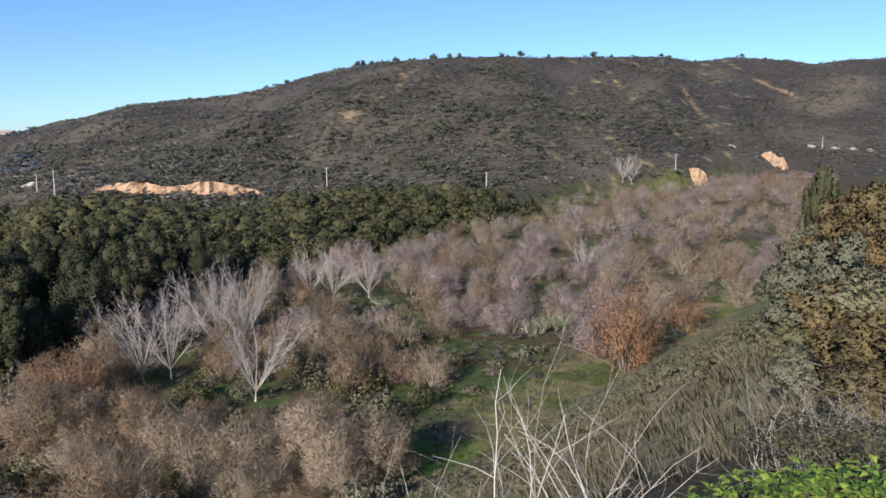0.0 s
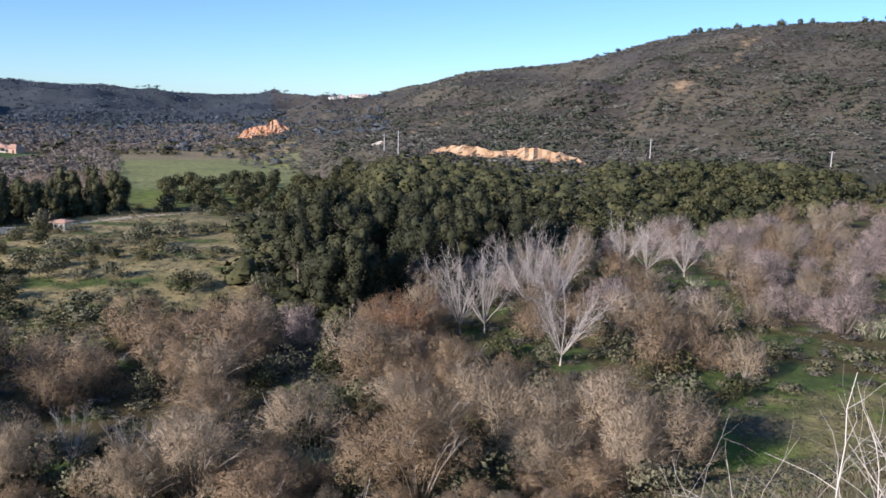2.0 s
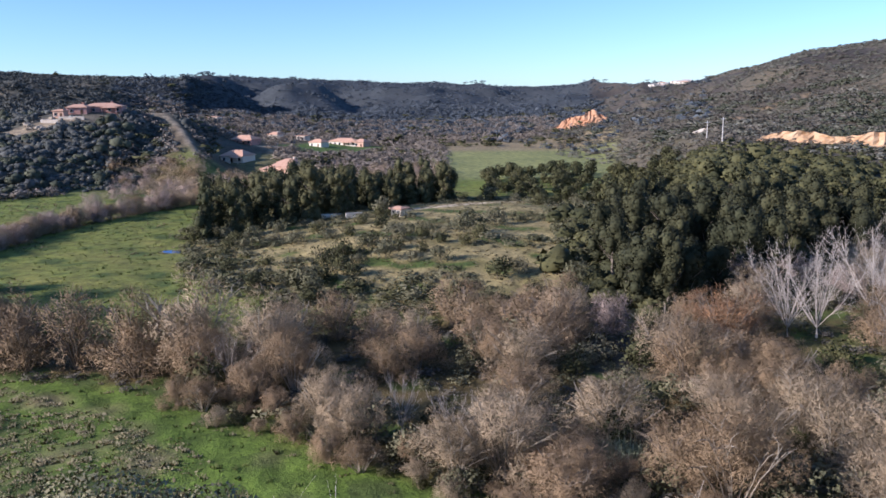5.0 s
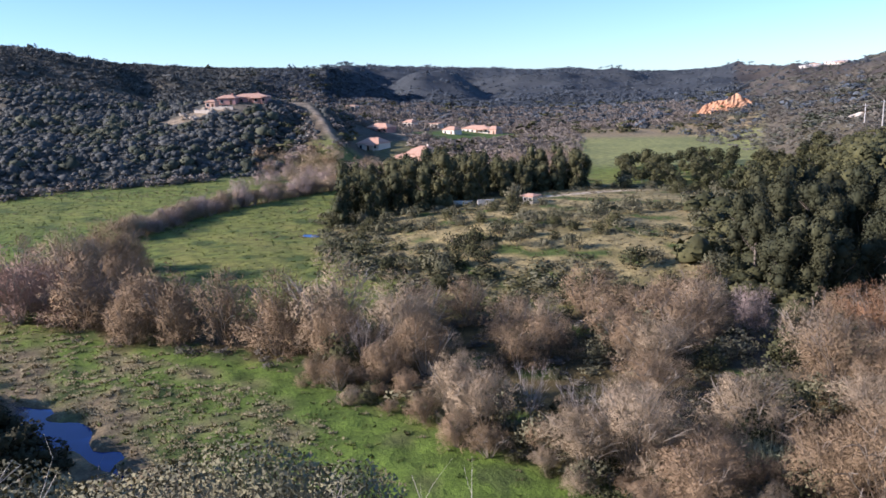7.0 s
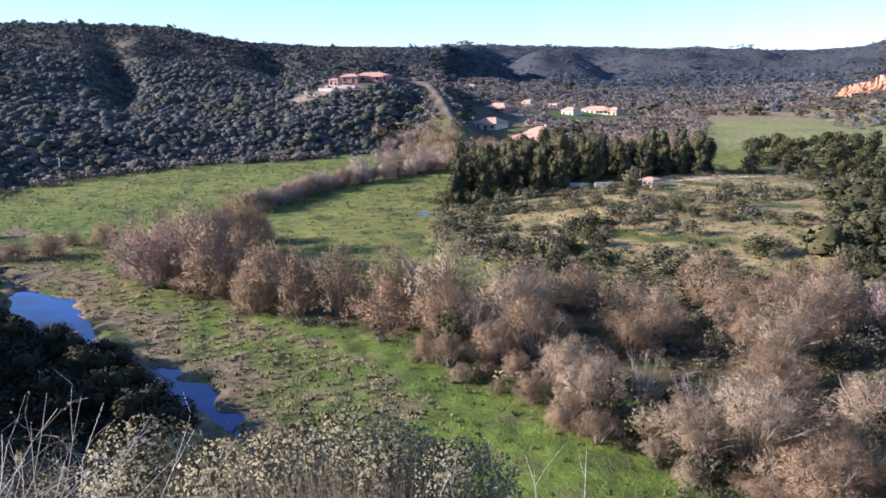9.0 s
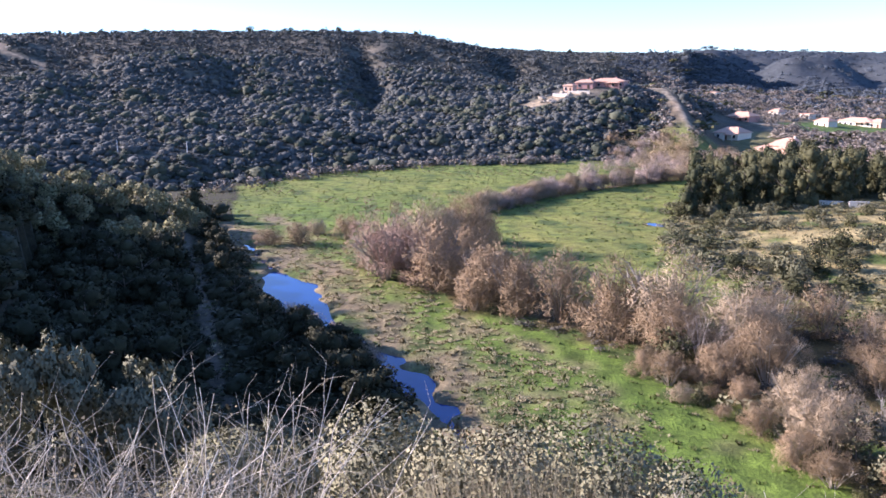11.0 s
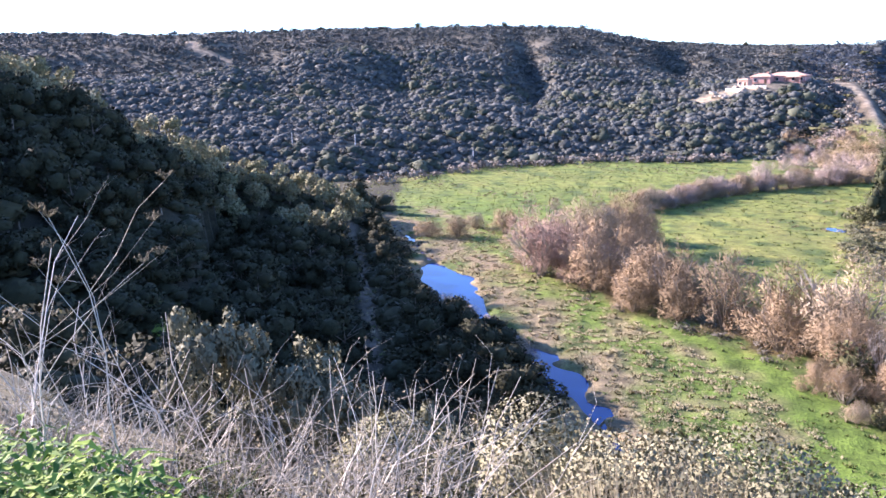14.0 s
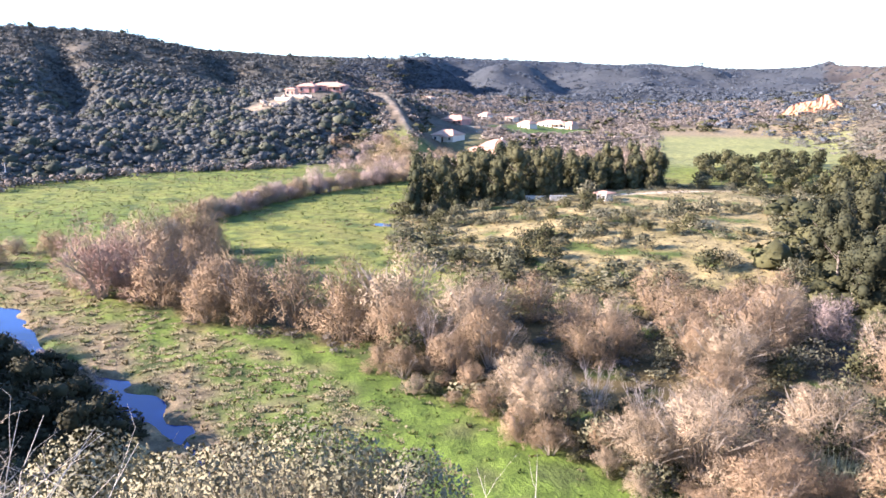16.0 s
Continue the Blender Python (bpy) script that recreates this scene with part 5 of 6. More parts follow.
# ---- cane clumps ----
def cane_clump(seed, n=110, tall=3.6):
    q = np.random.RandomState(seed)
    a, k = q.uniform(0, 6.3, n), np.sqrt(q.uniform(0, 1, n)) * 1.5
    p = np.stack([k * np.cos(a), k * np.sin(a), np.zeros(n)], 1)
    way = unit(np.stack([np.cos(a) * 0.3, np.sin(a) * 0.3, np.ones(n)], 1) + q.normal(size=(n, 3)) * 0.16)
    v, f, nv = twig_tris(q, p, way, q.uniform(0.6, 1.0, n) * tall, q.uniform(0.03, 0.07, n))
    pp = np.repeat(p + way * tall * 0.4, 4, 0) + q.normal(size=(4 * n, 3)) * 0.2
    v2, f2, nv2 = twig_tris(q, pp, unit(np.repeat(way, 4, 0) * 0.5 + q.normal(size=(4 * n, 3)) * 0.6), q.uniform(0.4, 1.1, 4 * n), q.uniform(0.03, 0.06, 4 * n))
    return fill(bpy.data.meshes.new("cane_clump"), np.concatenate([v, v2]), np.concatenate([f, f2 + len(v)]), np.concatenate([nv, nv2]), CANE)


CANE = plant("cane leaves", (0.42, 0.45, 0.26), (0.55, 0.52, 0.34))
CANES = [cane_clump(1), cane_clump(2)]
for i, (px, py, size) in enumerate(((-12.2, 182.2, 1.2), (-16.3, 183.3, 1.1), (-8.2, 181.1, 1.0), (17.4, 130.7, 1.2), (21.5, 132.6, 1.1), (14.4, 133.8, 1.0), (-23.1, 80.3, 0.9), (-34.2, 57.2, 1.0), (-36.7, 58.2, 0.7), (-22.1, 82.3, 0.8), (-9.7, 150.2, 0.9))):
    ob = new("cane_clump", CANES[i % 2])
    ob.matrix_basis = Matrix.LocRotScale((px, py, ground_z(px, py) - 0.05), Euler((0, 0, 1.3 * i)), (size,) * 3)
    tagged(ob, "pale green clump of giant cane in the thicket", "cane", "cane clumps")

# ---- trees along the crests ----
CREST = [6.3, 4.7, 4, 3.3, 2.4, 1.3, -0.3, -1.5, -2.2, -3.2, -5.6, -6.5, -9.1, -16, -16.6, -18.3, 11.3, 20.3, 9.9]
CREST += [6.6, 5, 4.6, 2.1, 1, -0.5, -5.1, -8.4, -9.3, -11.5, -12.7, -14.4, -21.2, -22.6]
CREST += [85.5, 88.8, 89.2, 91.5, 97.6, 98.2, 100.9, 101.5, 102.7, 105.2, 106.7, 109.2, 73, 74.8, 69.6, 80.3, 114.4]
for az in CREST:
    r = float(np.interp(az, HILL_AZ, HILL_TOP)) + rs.uniform(-8, 4)
    px, py = spot(az, r)
    set_plant("crest_tree", WOODS["oak"][rs.randint(3)], ("trunk", "crown"), px, py, rs.uniform(0.45, 1.15), rs.uniform(0, 6.3), "small dark tree on the skyline of the hill", "tree", "trees along the crests", 0.9, rs.uniform(0.8, 1.15))

# ---- bushes of the near right slope ----
for az, r, w in ((-25.6, 604, 9), (-27, 612, 12), (-28, 618, 8), (-29, 622, 11), (-20.7, 536, 7)):
    bank(az + 0.45, az - 0.45, r, ground_z(*spot(az, r)) - 3, ground_z(*spot(az, r)) + 4, STONE, "pale broken rock cutting at the road", int(w))
OLIVE_BROWN = plant("brownish evergreen leaves", (0.13, 0.1, 0.042), (0.19, 0.14, 0.06), spread=0.12)
x, y = scatter(rs, 900, -35, -13, 9, 115)
az, r = polar(x, y)
m = (az < np.interp(r, [9, 24, 50, 75, 115], [-28, -25.5, -25.6, -27, -28.5]))
x, y = x[m], y[m]


CLOSE_LEAF = {"olive": plant("dusty olive leaves", (0.14, 0.138, 0.065), (0.215, 0.2, 0.105), spread=0.12), "pale": plant("grey green leaves", (0.115, 0.118, 0.07), (0.175, 0.17, 0.105), spread=0.12)}
BROWN_BUSH, CLOSE_BUSH = [], []
for j in range(2):
    BROWN_BUSH.append((WOODS["olive"][j][0], fill(bpy.data.meshes.new("crown"), *clump_arrays(np.random.RandomState(110 + j), 4.5, 3.6, 9000, 0.12), OLIVE_BROWN)))
    for k in ("olive", "pale"):
        CLOSE_BUSH.append((WOODS["olive"][j][0], fill(bpy.data.meshes.new("crown"), *clump_arrays(np.random.RandomState(115 + j), 4.5, 3.6, 9000, 0.12), CLOSE_LEAF[k])))
BUSH_MATS = (CLOSE_LEAF["pale"], plant("dark evergreen leaves", (0.045, 0.055, 0.022), (0.08, 0.085, 0.036), spread=0.12), CLOSE_LEAF["olive"], OLIVE_BROWN)
FAR_BUSH = [(WOODS["olive"][j % 3][0], fill(bpy.data.meshes.new("crown"), *clump_arrays(np.random.RandomState(130 + j), 4.8, 3.8, 5000, 0.18), mat)) for j, mat in enumerate(BUSH_MATS)]
NEAR_BUSH = [(WOODS["olive"][j % 3][0], fill(bpy.data.meshes.new("crown"), *clump_arrays(np.random.RandomState(140 + j), 4.8, 3.8, 12000, 0.12), mat)) for j, mat in enumerate(BUSH_MATS)]
for i in thin(x, y, 3.8)[:80]:
    away = np.hypot(x[i], y[i])
    if away < 20:
        continue
    far = min(1.0, away / 45)
    k = rs.randint(4)
    meshes = (NEAR_BUSH if away < 48 else FAR_BUSH)[3 if k == 0 else rs.randint(3)]
    set_plant("hillside_bush", meshes, ("trunk", "crown"), x[i], y[i], rs.uniform(0.75, 1.2) * (0.28 + 0.72 * far) * 1.15, rs.uniform(0, 6.3), "brown-leaved bush on the near slope" if k == 0 else "rounded evergreen bush on the near slope", "bush", "bushes of the near slope", 0.15, rs.uniform(0.8, 1.1))

# larger evergreens where the near slope bends away
for k, az, r, wide, high in ((1, -26.3, 70, 0.75, 2.9), (1, -28.0, 66, 1.5, 1.5), (0, -28.2, 70, 1.9, 1.75), (1, -30.0, 72, 2.0, 1.7), (2, -28.2, 58, 1.4, 1.3), (0, -29.6, 56, 1.7, 1.5), (1, -31.5, 54, 1.8, 1.6), (2, -26.6, 50, 1.05, 1.05), (3, -28.4, 44, 1.3, 1.4), (3, -30.6, 36, 1.15, 1.25), (0, -25.4, 38, 0.8, 0.8), (3, -29.2, 30, 0.75, 0.75)):
    px, py = spot(az, r)
    set_plant("slope_tree", NEAR_BUSH[k], ("trunk", "crown"), px, py, wide, 2.3 * r, "brown-leaved evergreen tree on the near slope" if k == 3 else "dark evergreen tree on the near slope", "tree", "trees of the near slope", 0.2, high / wide)

# low growth of the bank just below, where it falls away to the right
x, y = scatter(rs, 400, -37, -25, 6.2, 25)
for i in thin(x, y, 1.3)[:48]:
    k = rs.randint(4)
    meshes = BROWN_BUSH[rs.randint(2)] if k == 0 else CLOSE_BUSH[rs.randint(4)]
    set_plant("bank_bush", meshes, ("trunk", "crown"), x[i], y[i], rs.uniform(0.2, 0.36) * (1 + np.hypot(x[i], y[i]) / 40), rs.uniform(0, 6.3), "low dusty green bush on the near bank", "bush", "low bushes of the bank", 0.1, rs.uniform(0.6, 0.9))


# ---- the near bank: dry stalks, brush and leaves ----
def stalk_limbs(q, root, way, length, rad, side=5, depth=1, kink=0.1):
    """A thin bent stalk with side twigs."""
    out, p, d = [], Vector(root), Vector(way).normalized()
    pts, n = [p.copy()], 6 if depth else 3
    bend = Vector(q.normal(size=3)) * 0.1
    for i in range(n):
        d = (d + bend + Vector(q.normal(size=3)) * kink).normalized()
        p = p + d * length / n * q.uniform(0.7, 1.3)
        pts.append(p.copy())
    out.append((pts, [rad * (1 - 0.7 * i / n) for i in range(n + 1)]))
    if depth:
        for k in range(side):
            i = q.randint(1, n)
            u = (pts[i + 1] - pts[i]).normalized()
            u = (u + Vector(q.normal(size=3)) * 0.6).normalized()
            out += stalk_limbs(q, pts[i], u, length * q.uniform(0.15, 0.42), rad * 0.62 * (1 - 0.7 * i / n), 3, depth - 1, kink)
    return out


def brush(seed, n, tall, spread, rad, side=5, depth=1, kink=0.1):
    q = np.random.RandomState(seed)
    out = []
    for i in range(n):
        a, k = q.uniform(0, 6.3), math.sqrt(q.uniform(0, 1)) * spread
        lean = q.uniform(0.1, 0.95)
        out += stalk_limbs(q, (k * math.cos(a), k * math.sin(a), -0.08), (lean * math.cos(a + q.normal() * 0.8), lean * math.sin(a + q.normal() * 0.8), 1), tall * q.uniform(0.45, 1.0), rad * q.uniform(0.6, 1.3), side, depth, kink)
    return out


def put_brush(name, mesh, az, r, size, turn, label, category, group, sink=0.0):
    px, py = spot(az, r)
    ob = new(name, mesh)
    ob.matrix_basis = Matrix.LocRotScale((px, py, ground_z(px, py) - sink), Euler((0, 0, turn)), (size,) * 3)
    return tagged(ob, label, category, group)


GREYSTALK = plant("grey dry stalk", (0.6, 0.54, 0.43), (0.28, 0.245, 0.185), spread=0.4)
DEAD = plant("dead grey-brown leaves", (0.2, 0.165, 0.1), (0.11, 0.09, 0.05), spread=0.5)
LEAFY = plant("small dusty leaves", (0.05, 0.055, 0.02), (0.12, 0.11, 0.045), spread=0.5)


def brush_plant(seed):
    """Knotted upright dry stems with scraps of dead leaf and seed heads along them."""
    q = np.random.RandomState(seed)
    stems = brush(seed, 15, 1.6, 0.6, 0.0078, 6, 1, 0.2)
    spots, ways = [], []
    for pts, rad in stems:
        for k in range(7):
            i = q.randint(len(pts) - 1)
            spots.append(tuple(pts[i].lerp(pts[i + 1], q.uniform()) + Vector(q.normal(size=3)) * 0.02))
            ways.append(tuple(q.normal(size=3)))
    p, d = np.array(spots), unit(np.array(ways) + np.array([0, 0, 0.4]))
    return limbs("stem", stems, GREYSTALK, 3), fill(bpy.data.meshes.new("dead_leaves"), *leaf_tris(q, p, d, q.uniform(0.01, 0.026, len(p))), DEAD)


def low_growth(seed, n, wide, tall):
    """A low mound of very small leaves on thin stems."""
    q = np.random.RandomState(seed)
    p, d = lobed(q, n, tree_lobes(q, wide, tall, "olive"), -0.7)
    p = p - d * np.abs(q.normal(size=(n, 1))) * 0.12
    p[:, 2] = np.maximum(p[:, 2], 0.02)
    stems = brush(seed + 7, 22, tall * 1.15, wide * 0.4, 0.004, 5, 1, 0.2)
    return limbs("stem", stems, BARK, 3), fill(bpy.data.meshes.new("leaves"), *leaf_tris(q, p, d, q.uniform(0.016, 0.034, n)), LEAFY)


BRUSH = [brush_plant(500 + j) for j in range(5)]
GROWTH = [low_growth(540 + j, 2200, 1.5, 1.0) for j in range(4)]
q = np.random.RandomState(77)
for i in range(64):
    az = 86 + 40 * ((i + q.uniform()) / 64) ** 0.85
    r = q.uniform(3.9, 8.0) if az > 94 else q.uniform(5.5, 8.5)
    px, py = spot(az, r)
    set_plant("dry_brush", BRUSH[q.randint(5)], ("stem", "dead_leaf"), px, py, q.uniform(0.62, 0.98), q.uniform(0, 6.3), "tangle of grey dry stalks on the bank", "dry weeds", "dry brush of the bank")
# small-leaved growth beneath the dry stalks
x, y = scatter(q, 420, 84, 124, 3.4, 10.5)
for i in thin(x, y, 0.85)[:55]:
    set_plant("bank_undergrowth", GROWTH[q.randint(4)], ("stem", "foliage"), x[i], y[i], q.uniform(0.42, 0.7), q.uniform(0, 6.3), "low small-leaved growth beneath dry stalks", "undergrowth", "undergrowth of the bank", 0.05, q.uniform(0.8, 1.2))
# the same growth on the other side, where the bank falls away
x, y = scatter(q, 170, -37, -20.5, 4.6, 8)
for i in thin(x, y, 0.9)[:34]:
    set_plant("bank_undergrowth", GROWTH[q.randint(4)], ("stem", "foliage"), x[i], y[i], q.uniform(0.6, 1.0), q.uniform(0, 6.3), "low small-leaved growth beneath dry stalks", "undergrowth", "undergrowth of the bank", 0.05, q.uniform(0.5, 0.8))
for i in range(16):
    px, py = spot(-23.5 - 0.85 * i, q.uniform(5.6, 8.5))
    set_plant("dry_brush", BRUSH[q.randint(5)], ("stem", "dead_leaf"), px, py, q.uniform(0.4, 0.58), q.uniform(0, 6.3), "low tangle of grey dry stalks on the bank", "dry weeds", "dry brush of the bank")
# sunlit grey-green bushes a little farther down
GREYLEAF = plant("grey-green sunlit leaves", (0.13, 0.132, 0.08), (0.185, 0.18, 0.112), spread=0.12)
GREYBUSH = [(limbs("trunk", brush(570 + j, 8, 2.0, 0.3, 0.02, 4, 1, 0.1), BARK, 4), fill(bpy.data.meshes.new("crown"), *clump_arrays(np.random.RandomState(575 + j), 2.2, 2.5, 10000, 0.055), GREYLEAF)) for j in range(3)]
for i, (az, r, s, tall) in enumerate(((105.8, 17, 1.15, 1.6), (103.6, 18, 1.0, 1.55), (109.2, 18, 0.7, 1.4), (99.4, 16, 1.1, 1.6), (97.4, 17, 1.0, 1.65), (93.4, 14, 0.95, 1.35), (91.4, 15, 0.9, 1.4))):
    px, py = spot(az, r)
    set_plant("grey_bush", GREYBUSH[i % 3], ("trunk", "crown"), px, py, s, 1.7 * i, "grey-green small-leaved bush on the bank below", "bush", "grey-green bushes of the bank", 0.1, tall)
# tall single stalks
TALL = [limbs("dry_stalk", stalk_limbs(np.random.RandomState(600 + j), (0, 0, -0.1), (0.35 * math.cos(j), 0.35 * math.sin(j), 1), 2.2, 0.0065, 6, 2, 0.13), STALK, 4) for j in range(5)]
for i in range(26):
    az = 89 + 30 * (i + q.uniform()) / 26
    put_brush("dry_stalk", TALL[i % 5], az, q.uniform(4.8, 6.6), q.uniform(0.85, 1.2), 2.4 * i, "tall bare branching dry stalk on the bank", "dry weeds", "tall dry stalks")


def fennel(seed):
    q = np.random.RandomState(seed)
    out = stalk_limbs(q, (0, 0, -0.1), (0.03, 0.02, 1), 2.05, 0.007, 5, 1)
    stem = limbs("stalk", out, GREYSTALK, 4)
    rays = []
    for pts, rad in out:
        tip = pts[-1]
        for k in range(14):
            a, far = q.uniform(0, 6.3), q.uniform(0.012, 0.042)
            e = tip + Vector((far * math.cos(a), far * math.sin(a), q.uniform(0.015, 0.04)))
            rays.append(([tip, e], [0.0018, 0.0013]))
            for s in range(3):
                rays.append(([e, e + Vector(q.normal(size=3)) * 0.007], [0.0028, 0.0018]))
    return stem, limbs("umbel", rays, DEAD, 3)


FENNELS = [fennel(21), fennel(22)]
for i, (az, r) in enumerate(((112, 4.2), (114.1, 4.5), (116.3, 4.3), (109.6, 4.9))):
    px, py = spot(az, r)
    set_plant("dry_fennel", FENNELS[i % 2], ("stalk", "umbel"), px, py, (1.0, 0.85, 0.9, 0.7)[i], 1.9 * i, "dead fennel with dry seed heads", "dry weeds", "dead fennels")

# straw-coloured grass and a soft grey shrub at the brink
def grass_arrays(q, n, spread, tall, width):
    a, k = q.uniform(0, 6.3, n), np.sqrt(q.uniform(0, 1, n)) * spread
    p = np.stack([k * np.cos(a), k * np.sin(a), np.full(n, -0.05)], 1)
    way = unit(np.stack([np.cos(a) * 0.25, np.sin(a) * 0.25, np.ones(n)], 1) + q.normal(size=(n, 3)) * 0.17)
    return twig_tris(q, p, way, q.uniform(0.5, 1.0, n) * tall, np.full(n, width), unit(way + np.array([0, 0, 0.6])))


GRASS = [fill(bpy.data.meshes.new("straw_grass"), *grass_arrays(np.random.RandomState(700 + j), 420, 0.55, 1.7, 0.006), TWIG["straw"]) for j in range(2)]
for i in range(15):
    az = 65 + 16 * (i + q.uniform()) / 15
    put_brush("straw_grass", GRASS[i % 2], az, q.uniform(6.4, 8.3), q.uniform(0.7, 1.0), q.uniform(0, 6.3), "tuft of tall straw-coloured dry grass", "grass", "straw grass at the brink")
SOFT_STEM = limbs("stem", brush(715, 16, 2.1, 0.5, 0.008, 5, 1, 0.15), BARK, 4)
SOFT = []
for j in range(2):
    SOFT.append(fill(bpy.data.meshes.new("brink_shrub"), *leafy_arrays(np.random.RandomState(720 + j), 2.7, 2.0, 16000, "olive", 0.038), plant("grey olive foliage", (0.19, 0.18, 0.1), (0.26, 0.24, 0.14), spread=0.2)))
for i, (az, r, s) in enumerate(((84, 8.4, 1.0), (78.4, 8.0, 0.95), (73.3, 7.8, 0.9), (88.5, 9.0, 0.85), (67.7, 7.4, 0.85), (62.7, 7.2, 0.75), (93.6, 9.6, 0.9))):
    px, py = spot(az, r)
    set_plant("brink_shrub", (SOFT_STEM, SOFT[i % 2]), ("stem", "foliage"), px, py, s, 1.7 * i, "soft grey-olive shrub at the brink", "shrub", "shrubs at the brink", 0.1)


def leaf_patch(seed, n, spread, tall, length, width, droop=0.35):
    """Folded leaves of six triangles each on short stems."""
    q = np.random.RandomState(seed)
    vs, fs = [], []
    for i in range(n):
        a, k = q.uniform(0, 6.3), math.sqrt(q.uniform(0, 1)) * spread
        base = Vector((k * math.cos(a), k * math.sin(a), tall * q.uniform(0.35, 1.0) * (1 - 0.4 * (k / spread) ** 2)))
        b = q.uniform(0, 6.3)
        way = Vector((math.cos(b), math.sin(b), q.uniform(-0.1, 0.7))).normalized()
        side = way.cross(Vector((0, 0, 1))).normalized()
        up = side.cross(way)
        L, W = length * q.uniform(0.6, 1.1), width * q.uniform(0.7, 1.1)
        o = len(vs)
        mid, tip = base + way * L * 0.5, base + way * L - up * L * droop
        vs += [base, mid + side * W / 2 + up * W * 0.15, mid, mid - side * W / 2 + up * W * 0.15, tip]
        fs += [(o, o + 1, o + 2), (o, o + 2, o + 3), (o + 1, o + 4, o + 2), (o + 2, o + 4, o + 3)]
    return np.array([tuple(p) for p in vs]), np.array(fs)


BROAD = Nodes("fresh green leaf", 0.75)
BROAD.bsdf.inputs["Transmission Weight"].default_value = 0.0
isle = BROAD.add("ShaderNodeNewGeometry").outputs["Random Per Island"]
BROAD = BROAD.colour(BROAD.mix(isle, (0.03, 0.09, 0.014), (0.26, 0.35, 0.045)))
GREEN_STEM = limbs("stem", brush(810, 24, 0.7, 0.45, 0.004, 4, 1, 0.15), BROAD, 4)
PATCH = [fill(bpy.data.meshes.new("leaf_patch"), *leaf_patch(800 + j, 620, 0.55, 0.62, 0.1, 0.03, 0.45), None, BROAD) for j in range(2)]
for i, (az, r, s) in enumerate(((118.2, 3.3, 1.25), (115.2, 3.5, 1.1), (121.2, 3.4, 1.3), (112.2, 3.8, 0.8), (119.7, 4.0, 1.25), (116.7, 3.0, 0.95), (123.7, 3.7, 1.2))):
    px, py = spot(az, r)
    set_plant("leafy_plant", (GREEN_STEM, PATCH[i % 2]), ("stem", "foliage"), px, py, s, 1.3 * i, "fresh green leafy plant on the bank", "plant", "green plants of the bank", 0.05)
BRAMBLE = [fill(bpy.data.meshes.new("bramble"), *leaf_patch(820 + j, 420, 0.6, 0.7, 0.1, 0.07, 0.2), None, BROAD) for j in range(2)]
for i, (az, r, s) in enumerate(((-16.7, 4.9, 0.5), (-19.8, 4.8, 0.6), (-22.8, 4.8, 0.66), (-25.9, 4.7, 0.7), (-28.9, 4.6, 0.7), (-32, 4.6, 0.7), (-34.5, 4.7, 0.7), (-21.3, 4.3, 0.5), (-24.4, 4.2, 0.5), (-27.4, 4.2, 0.5), (-30.5, 4.1, 0.5))):
    px, py = spot(az, r)
    set_plant("bramble", (GREEN_STEM, BRAMBLE[i % 2]), ("stem", "foliage"), px, py, s, 1.1 * i, "low bright green bramble on the bank", "bramble", "brambles of the bank", 0.08)

# pale suckers at the start of the view, and thin twigs in front of the meadow
SUCKER = [limbs("pale_sucker", brush(900 + j, 8, 1.8, 0.45, 0.0066, 6, 1, 0.12), STALK, 4) for j in range(3)]
for i, (az, r, s) in enumerate(((1.1, 6.1, 0.75), (-3, 5.9, 0.8), (-7.1, 6.0, 0.95), (-10.6, 5.9, 0.95), (-13.7, 6.3, 0.85))):
    put_brush("pale_sucker", SUCKER[i % 3], az, r, s, 2.0 * i, "pale bare woody suckers rising from the bank", "dry weeds", "pale suckers")
TWIGLET = [limbs("bare_twig", stalk_limbs(np.random.RandomState(940 + j), (0, 0, -0.1), (0.1, 0.05, 1), 1.35, 0.006, 5, 1), STALK, 4) for j in range(3)]
for i, (az, r, s) in enumerate(((56.6, 6.2, 1.0), (53.5, 6.0, 0.95), (60.6, 6.4, 0.9), (28.6, 6.2, 1.0), (25.5, 6.0, 0.8), (65.2, 6.6, 1.0), (70.8, 7.0, 1.1), (45.4, 6.4, 0.7))):
    put_brush("bare_twig", TWIGLET[i % 3], az, r, s, 1.4 * i, "thin bare forked twig on the bank", "twig", "thin twigs")

# ---- tufts and stones of the meadow ----
TUFT = []
for j in range(4):
    TUFT.append(grass_arrays(np.random.RandomState(960 + j), 12, 0.35, 0.8, 0.13))
q = np.random.RandomState(88)


def tufts(name, mat, n, az0, az1, r0, r1, rule, low, high, label):
    x, y = scatter(q, n, az0, az1, r0, r1)
    m = rule(x, y)
    x, y = x[m], y[m]
    size = q.uniform(low, high, len(x))
    strew(name, mat, x, y, size * 1.3, size * 0.75, TUFT, label, "grass", 44)


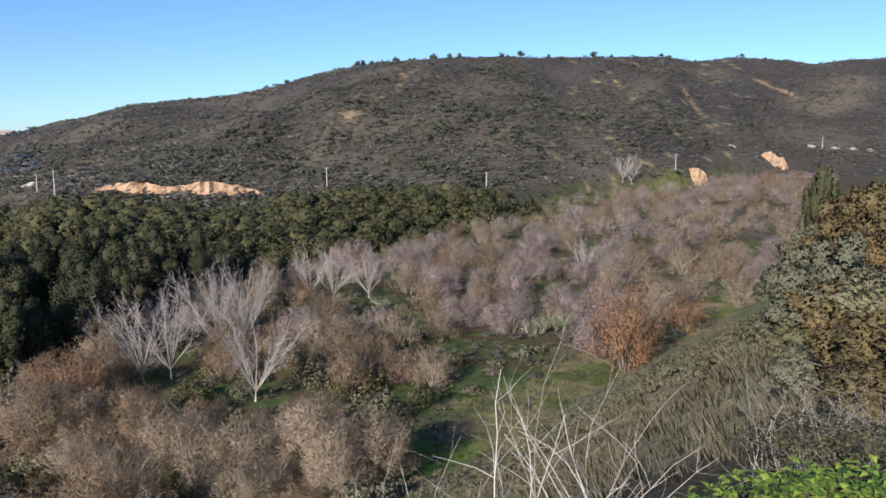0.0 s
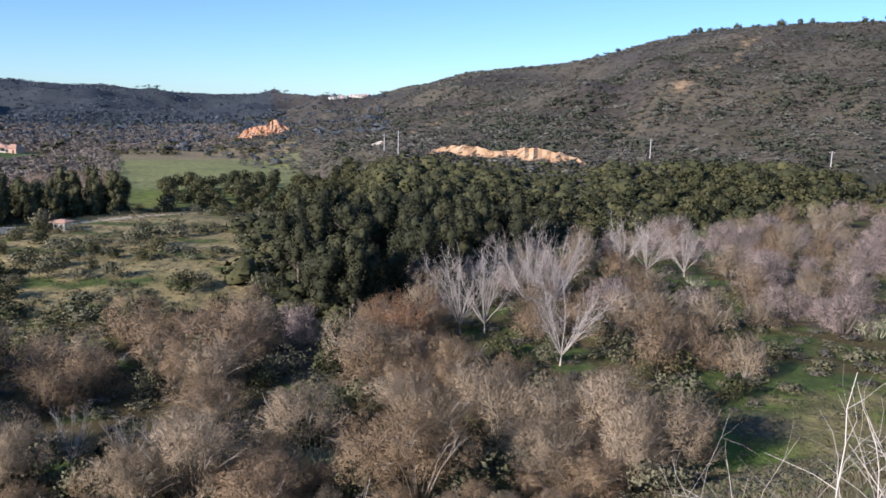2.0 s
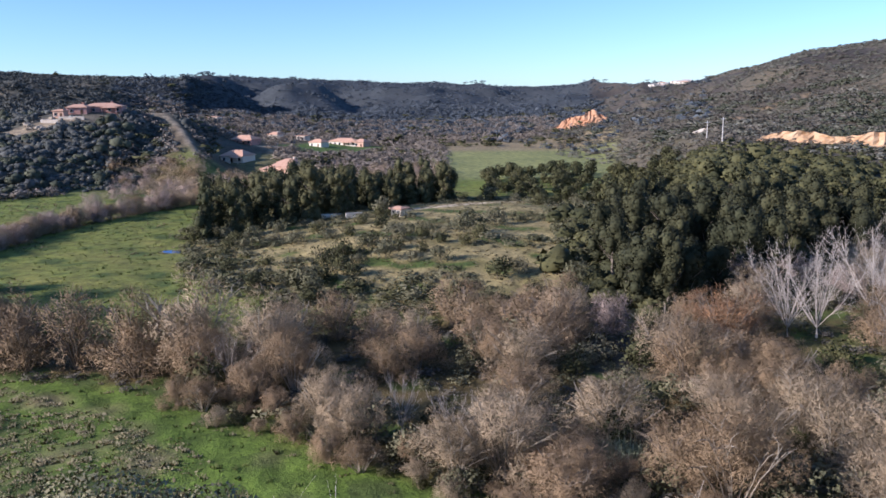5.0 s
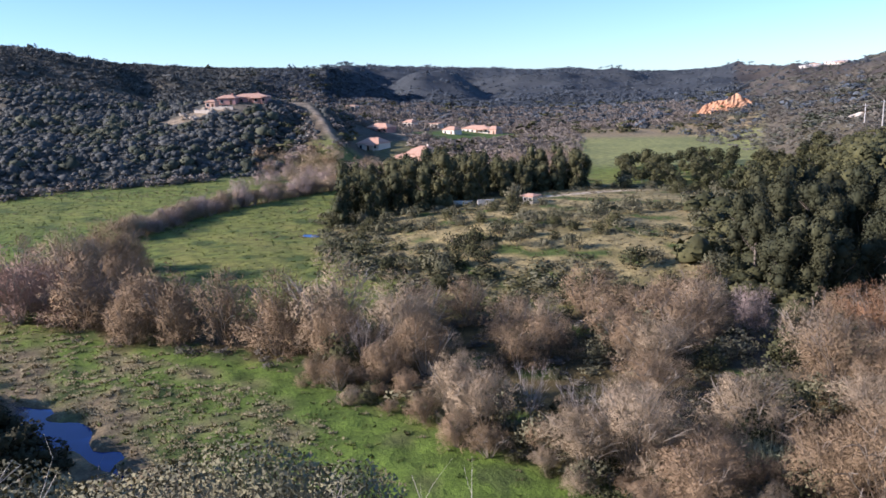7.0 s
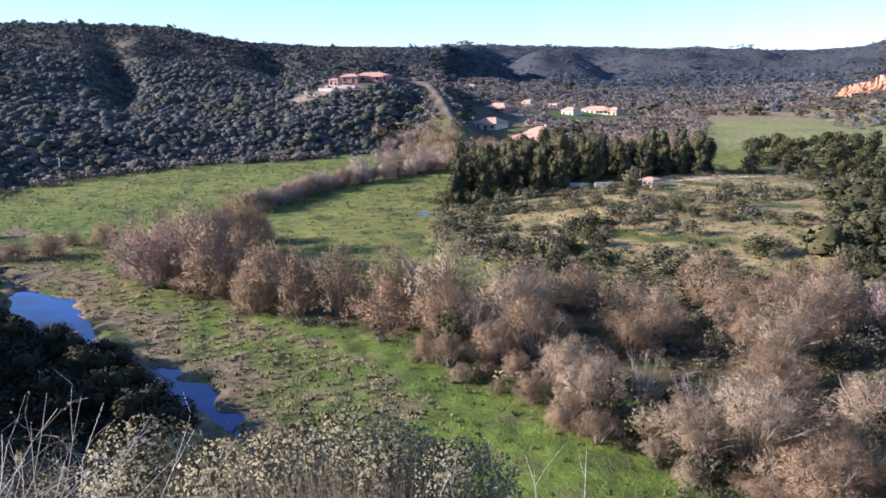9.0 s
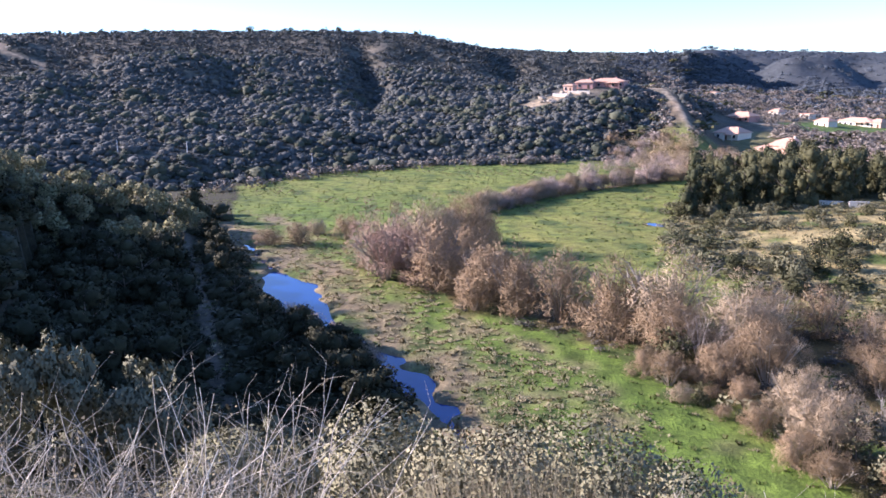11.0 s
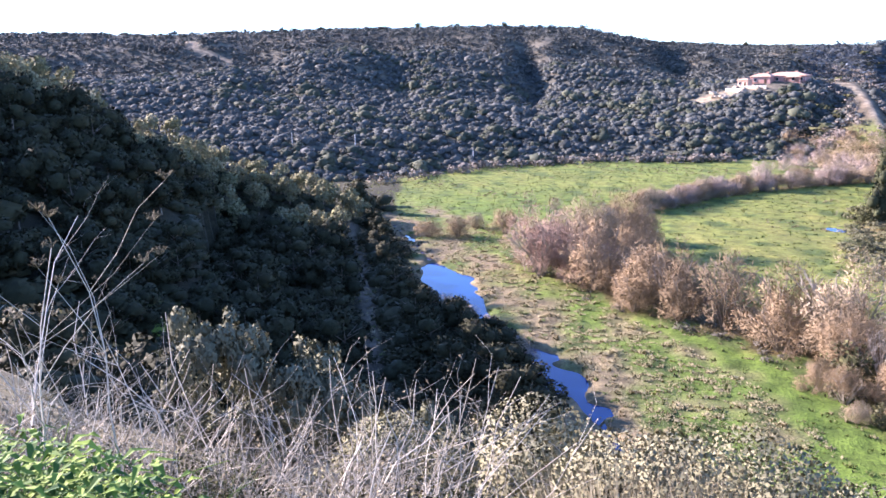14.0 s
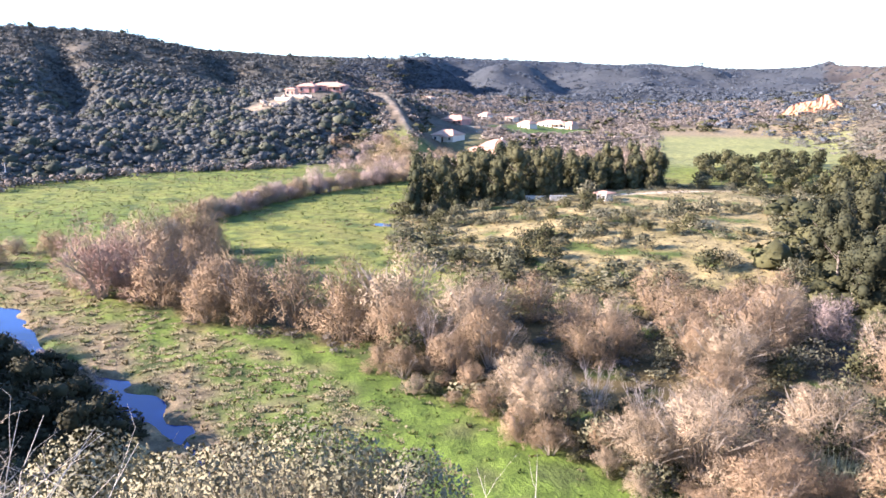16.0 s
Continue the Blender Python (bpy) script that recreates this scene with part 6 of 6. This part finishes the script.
open_floor = lambda x, y: (thicket(x, y) < -0.5) & (height(x, y) < 1.2) & (height(x, y) > -0.4)
tufts("meadow_grass", LEAF_STUFF["grass"], 9000, 45, 97, 55, 300, open_floor, 0.3, 0.8, "green tussocks of the meadow")
tufts("dry_tussocks", LEAF_STUFF["tussock"], 5200, 60, 97, 60, 300, lambda x, y: open_floor(x, y) & ((along(STREAM, x, y)[0] < 17) | (waves(x, y, 50, 61) > 0.5)), 0.3, 0.9, "straw-coloured tussocks along the stream")
tufts("slope_grass", LEAF_STUFF["tussock"], 9000, -28, 12, 28, 112, lambda x, y: (thicket(x, y) < 0) & (height(x, y) < 28), 0.2, 0.5, "dry grass and weeds on the near slope")
tufts("slope_herbs", LEAF_STUFF["grass"], 2400, -28, 12, 28, 115, lambda x, y: (thicket(x, y) < 0) & (height(x, y) < 27), 0.2, 0.5, "green herbs on the near slope")
tufts("terrace_grass", LEAF_STUFF["tussock"], 5000, 34, 62, 112, 240, lambda x, y: thicket(x, y) < -1, 0.3, 0.8, "dry grass of the terrace")
tufts("thicket_edge_grass", LEAF_STUFF["tussock"], 5000, 20, 90, 56, 160, lambda x, y: (np.abs(thicket(x, y)) < 2.5) & (height(x, y) < 2), 0.3, 0.8, "dry grass along the edge of the thickets")
# broken tussocks on the marshy bank
n = 5600
t = q.uniform(0.8, 7.2, n)
bx, by = np.interp(t, range(len(STREAM)), [p[0] for p in STREAM]), np.interp(t, range(len(STREAM)), [p[1] for p in STREAM])
side = np.where(q.uniform(size=n) < 0.8, 1, -1) * q.uniform(3.5, 19, n)
bx, by = bx + side * 0.12 + q.normal(size=n), by + side * 0.99
m = open_floor(bx, by) & (waves(bx, by, 11, 71) > -0.6)
size = q.uniform(0.25, 0.75, m.sum())
strew("marsh_tussocks", LEAF_STUFF["reed"], bx[m], by[m], size * 1.5, size * 0.55, TUFT, "brown broken tussocks on the marshy bank", "grass", 45)

# short dry grass where the near bank falls away
SHORT = [grass_arrays(np.random.RandomState(980 + j), 34, 0.5, 0.9, 0.022) for j in range(4)]
x, y = scatter(q, 3000, -35, 8, 7.5, 32)
size = q.uniform(0.18, 0.42, len(x))
strew("bank_grass", LEAF_STUFF["tussock"], x, y, size * 1.4, size * 0.8, SHORT, "short straw-coloured grass on the near bank", "grass", 46)
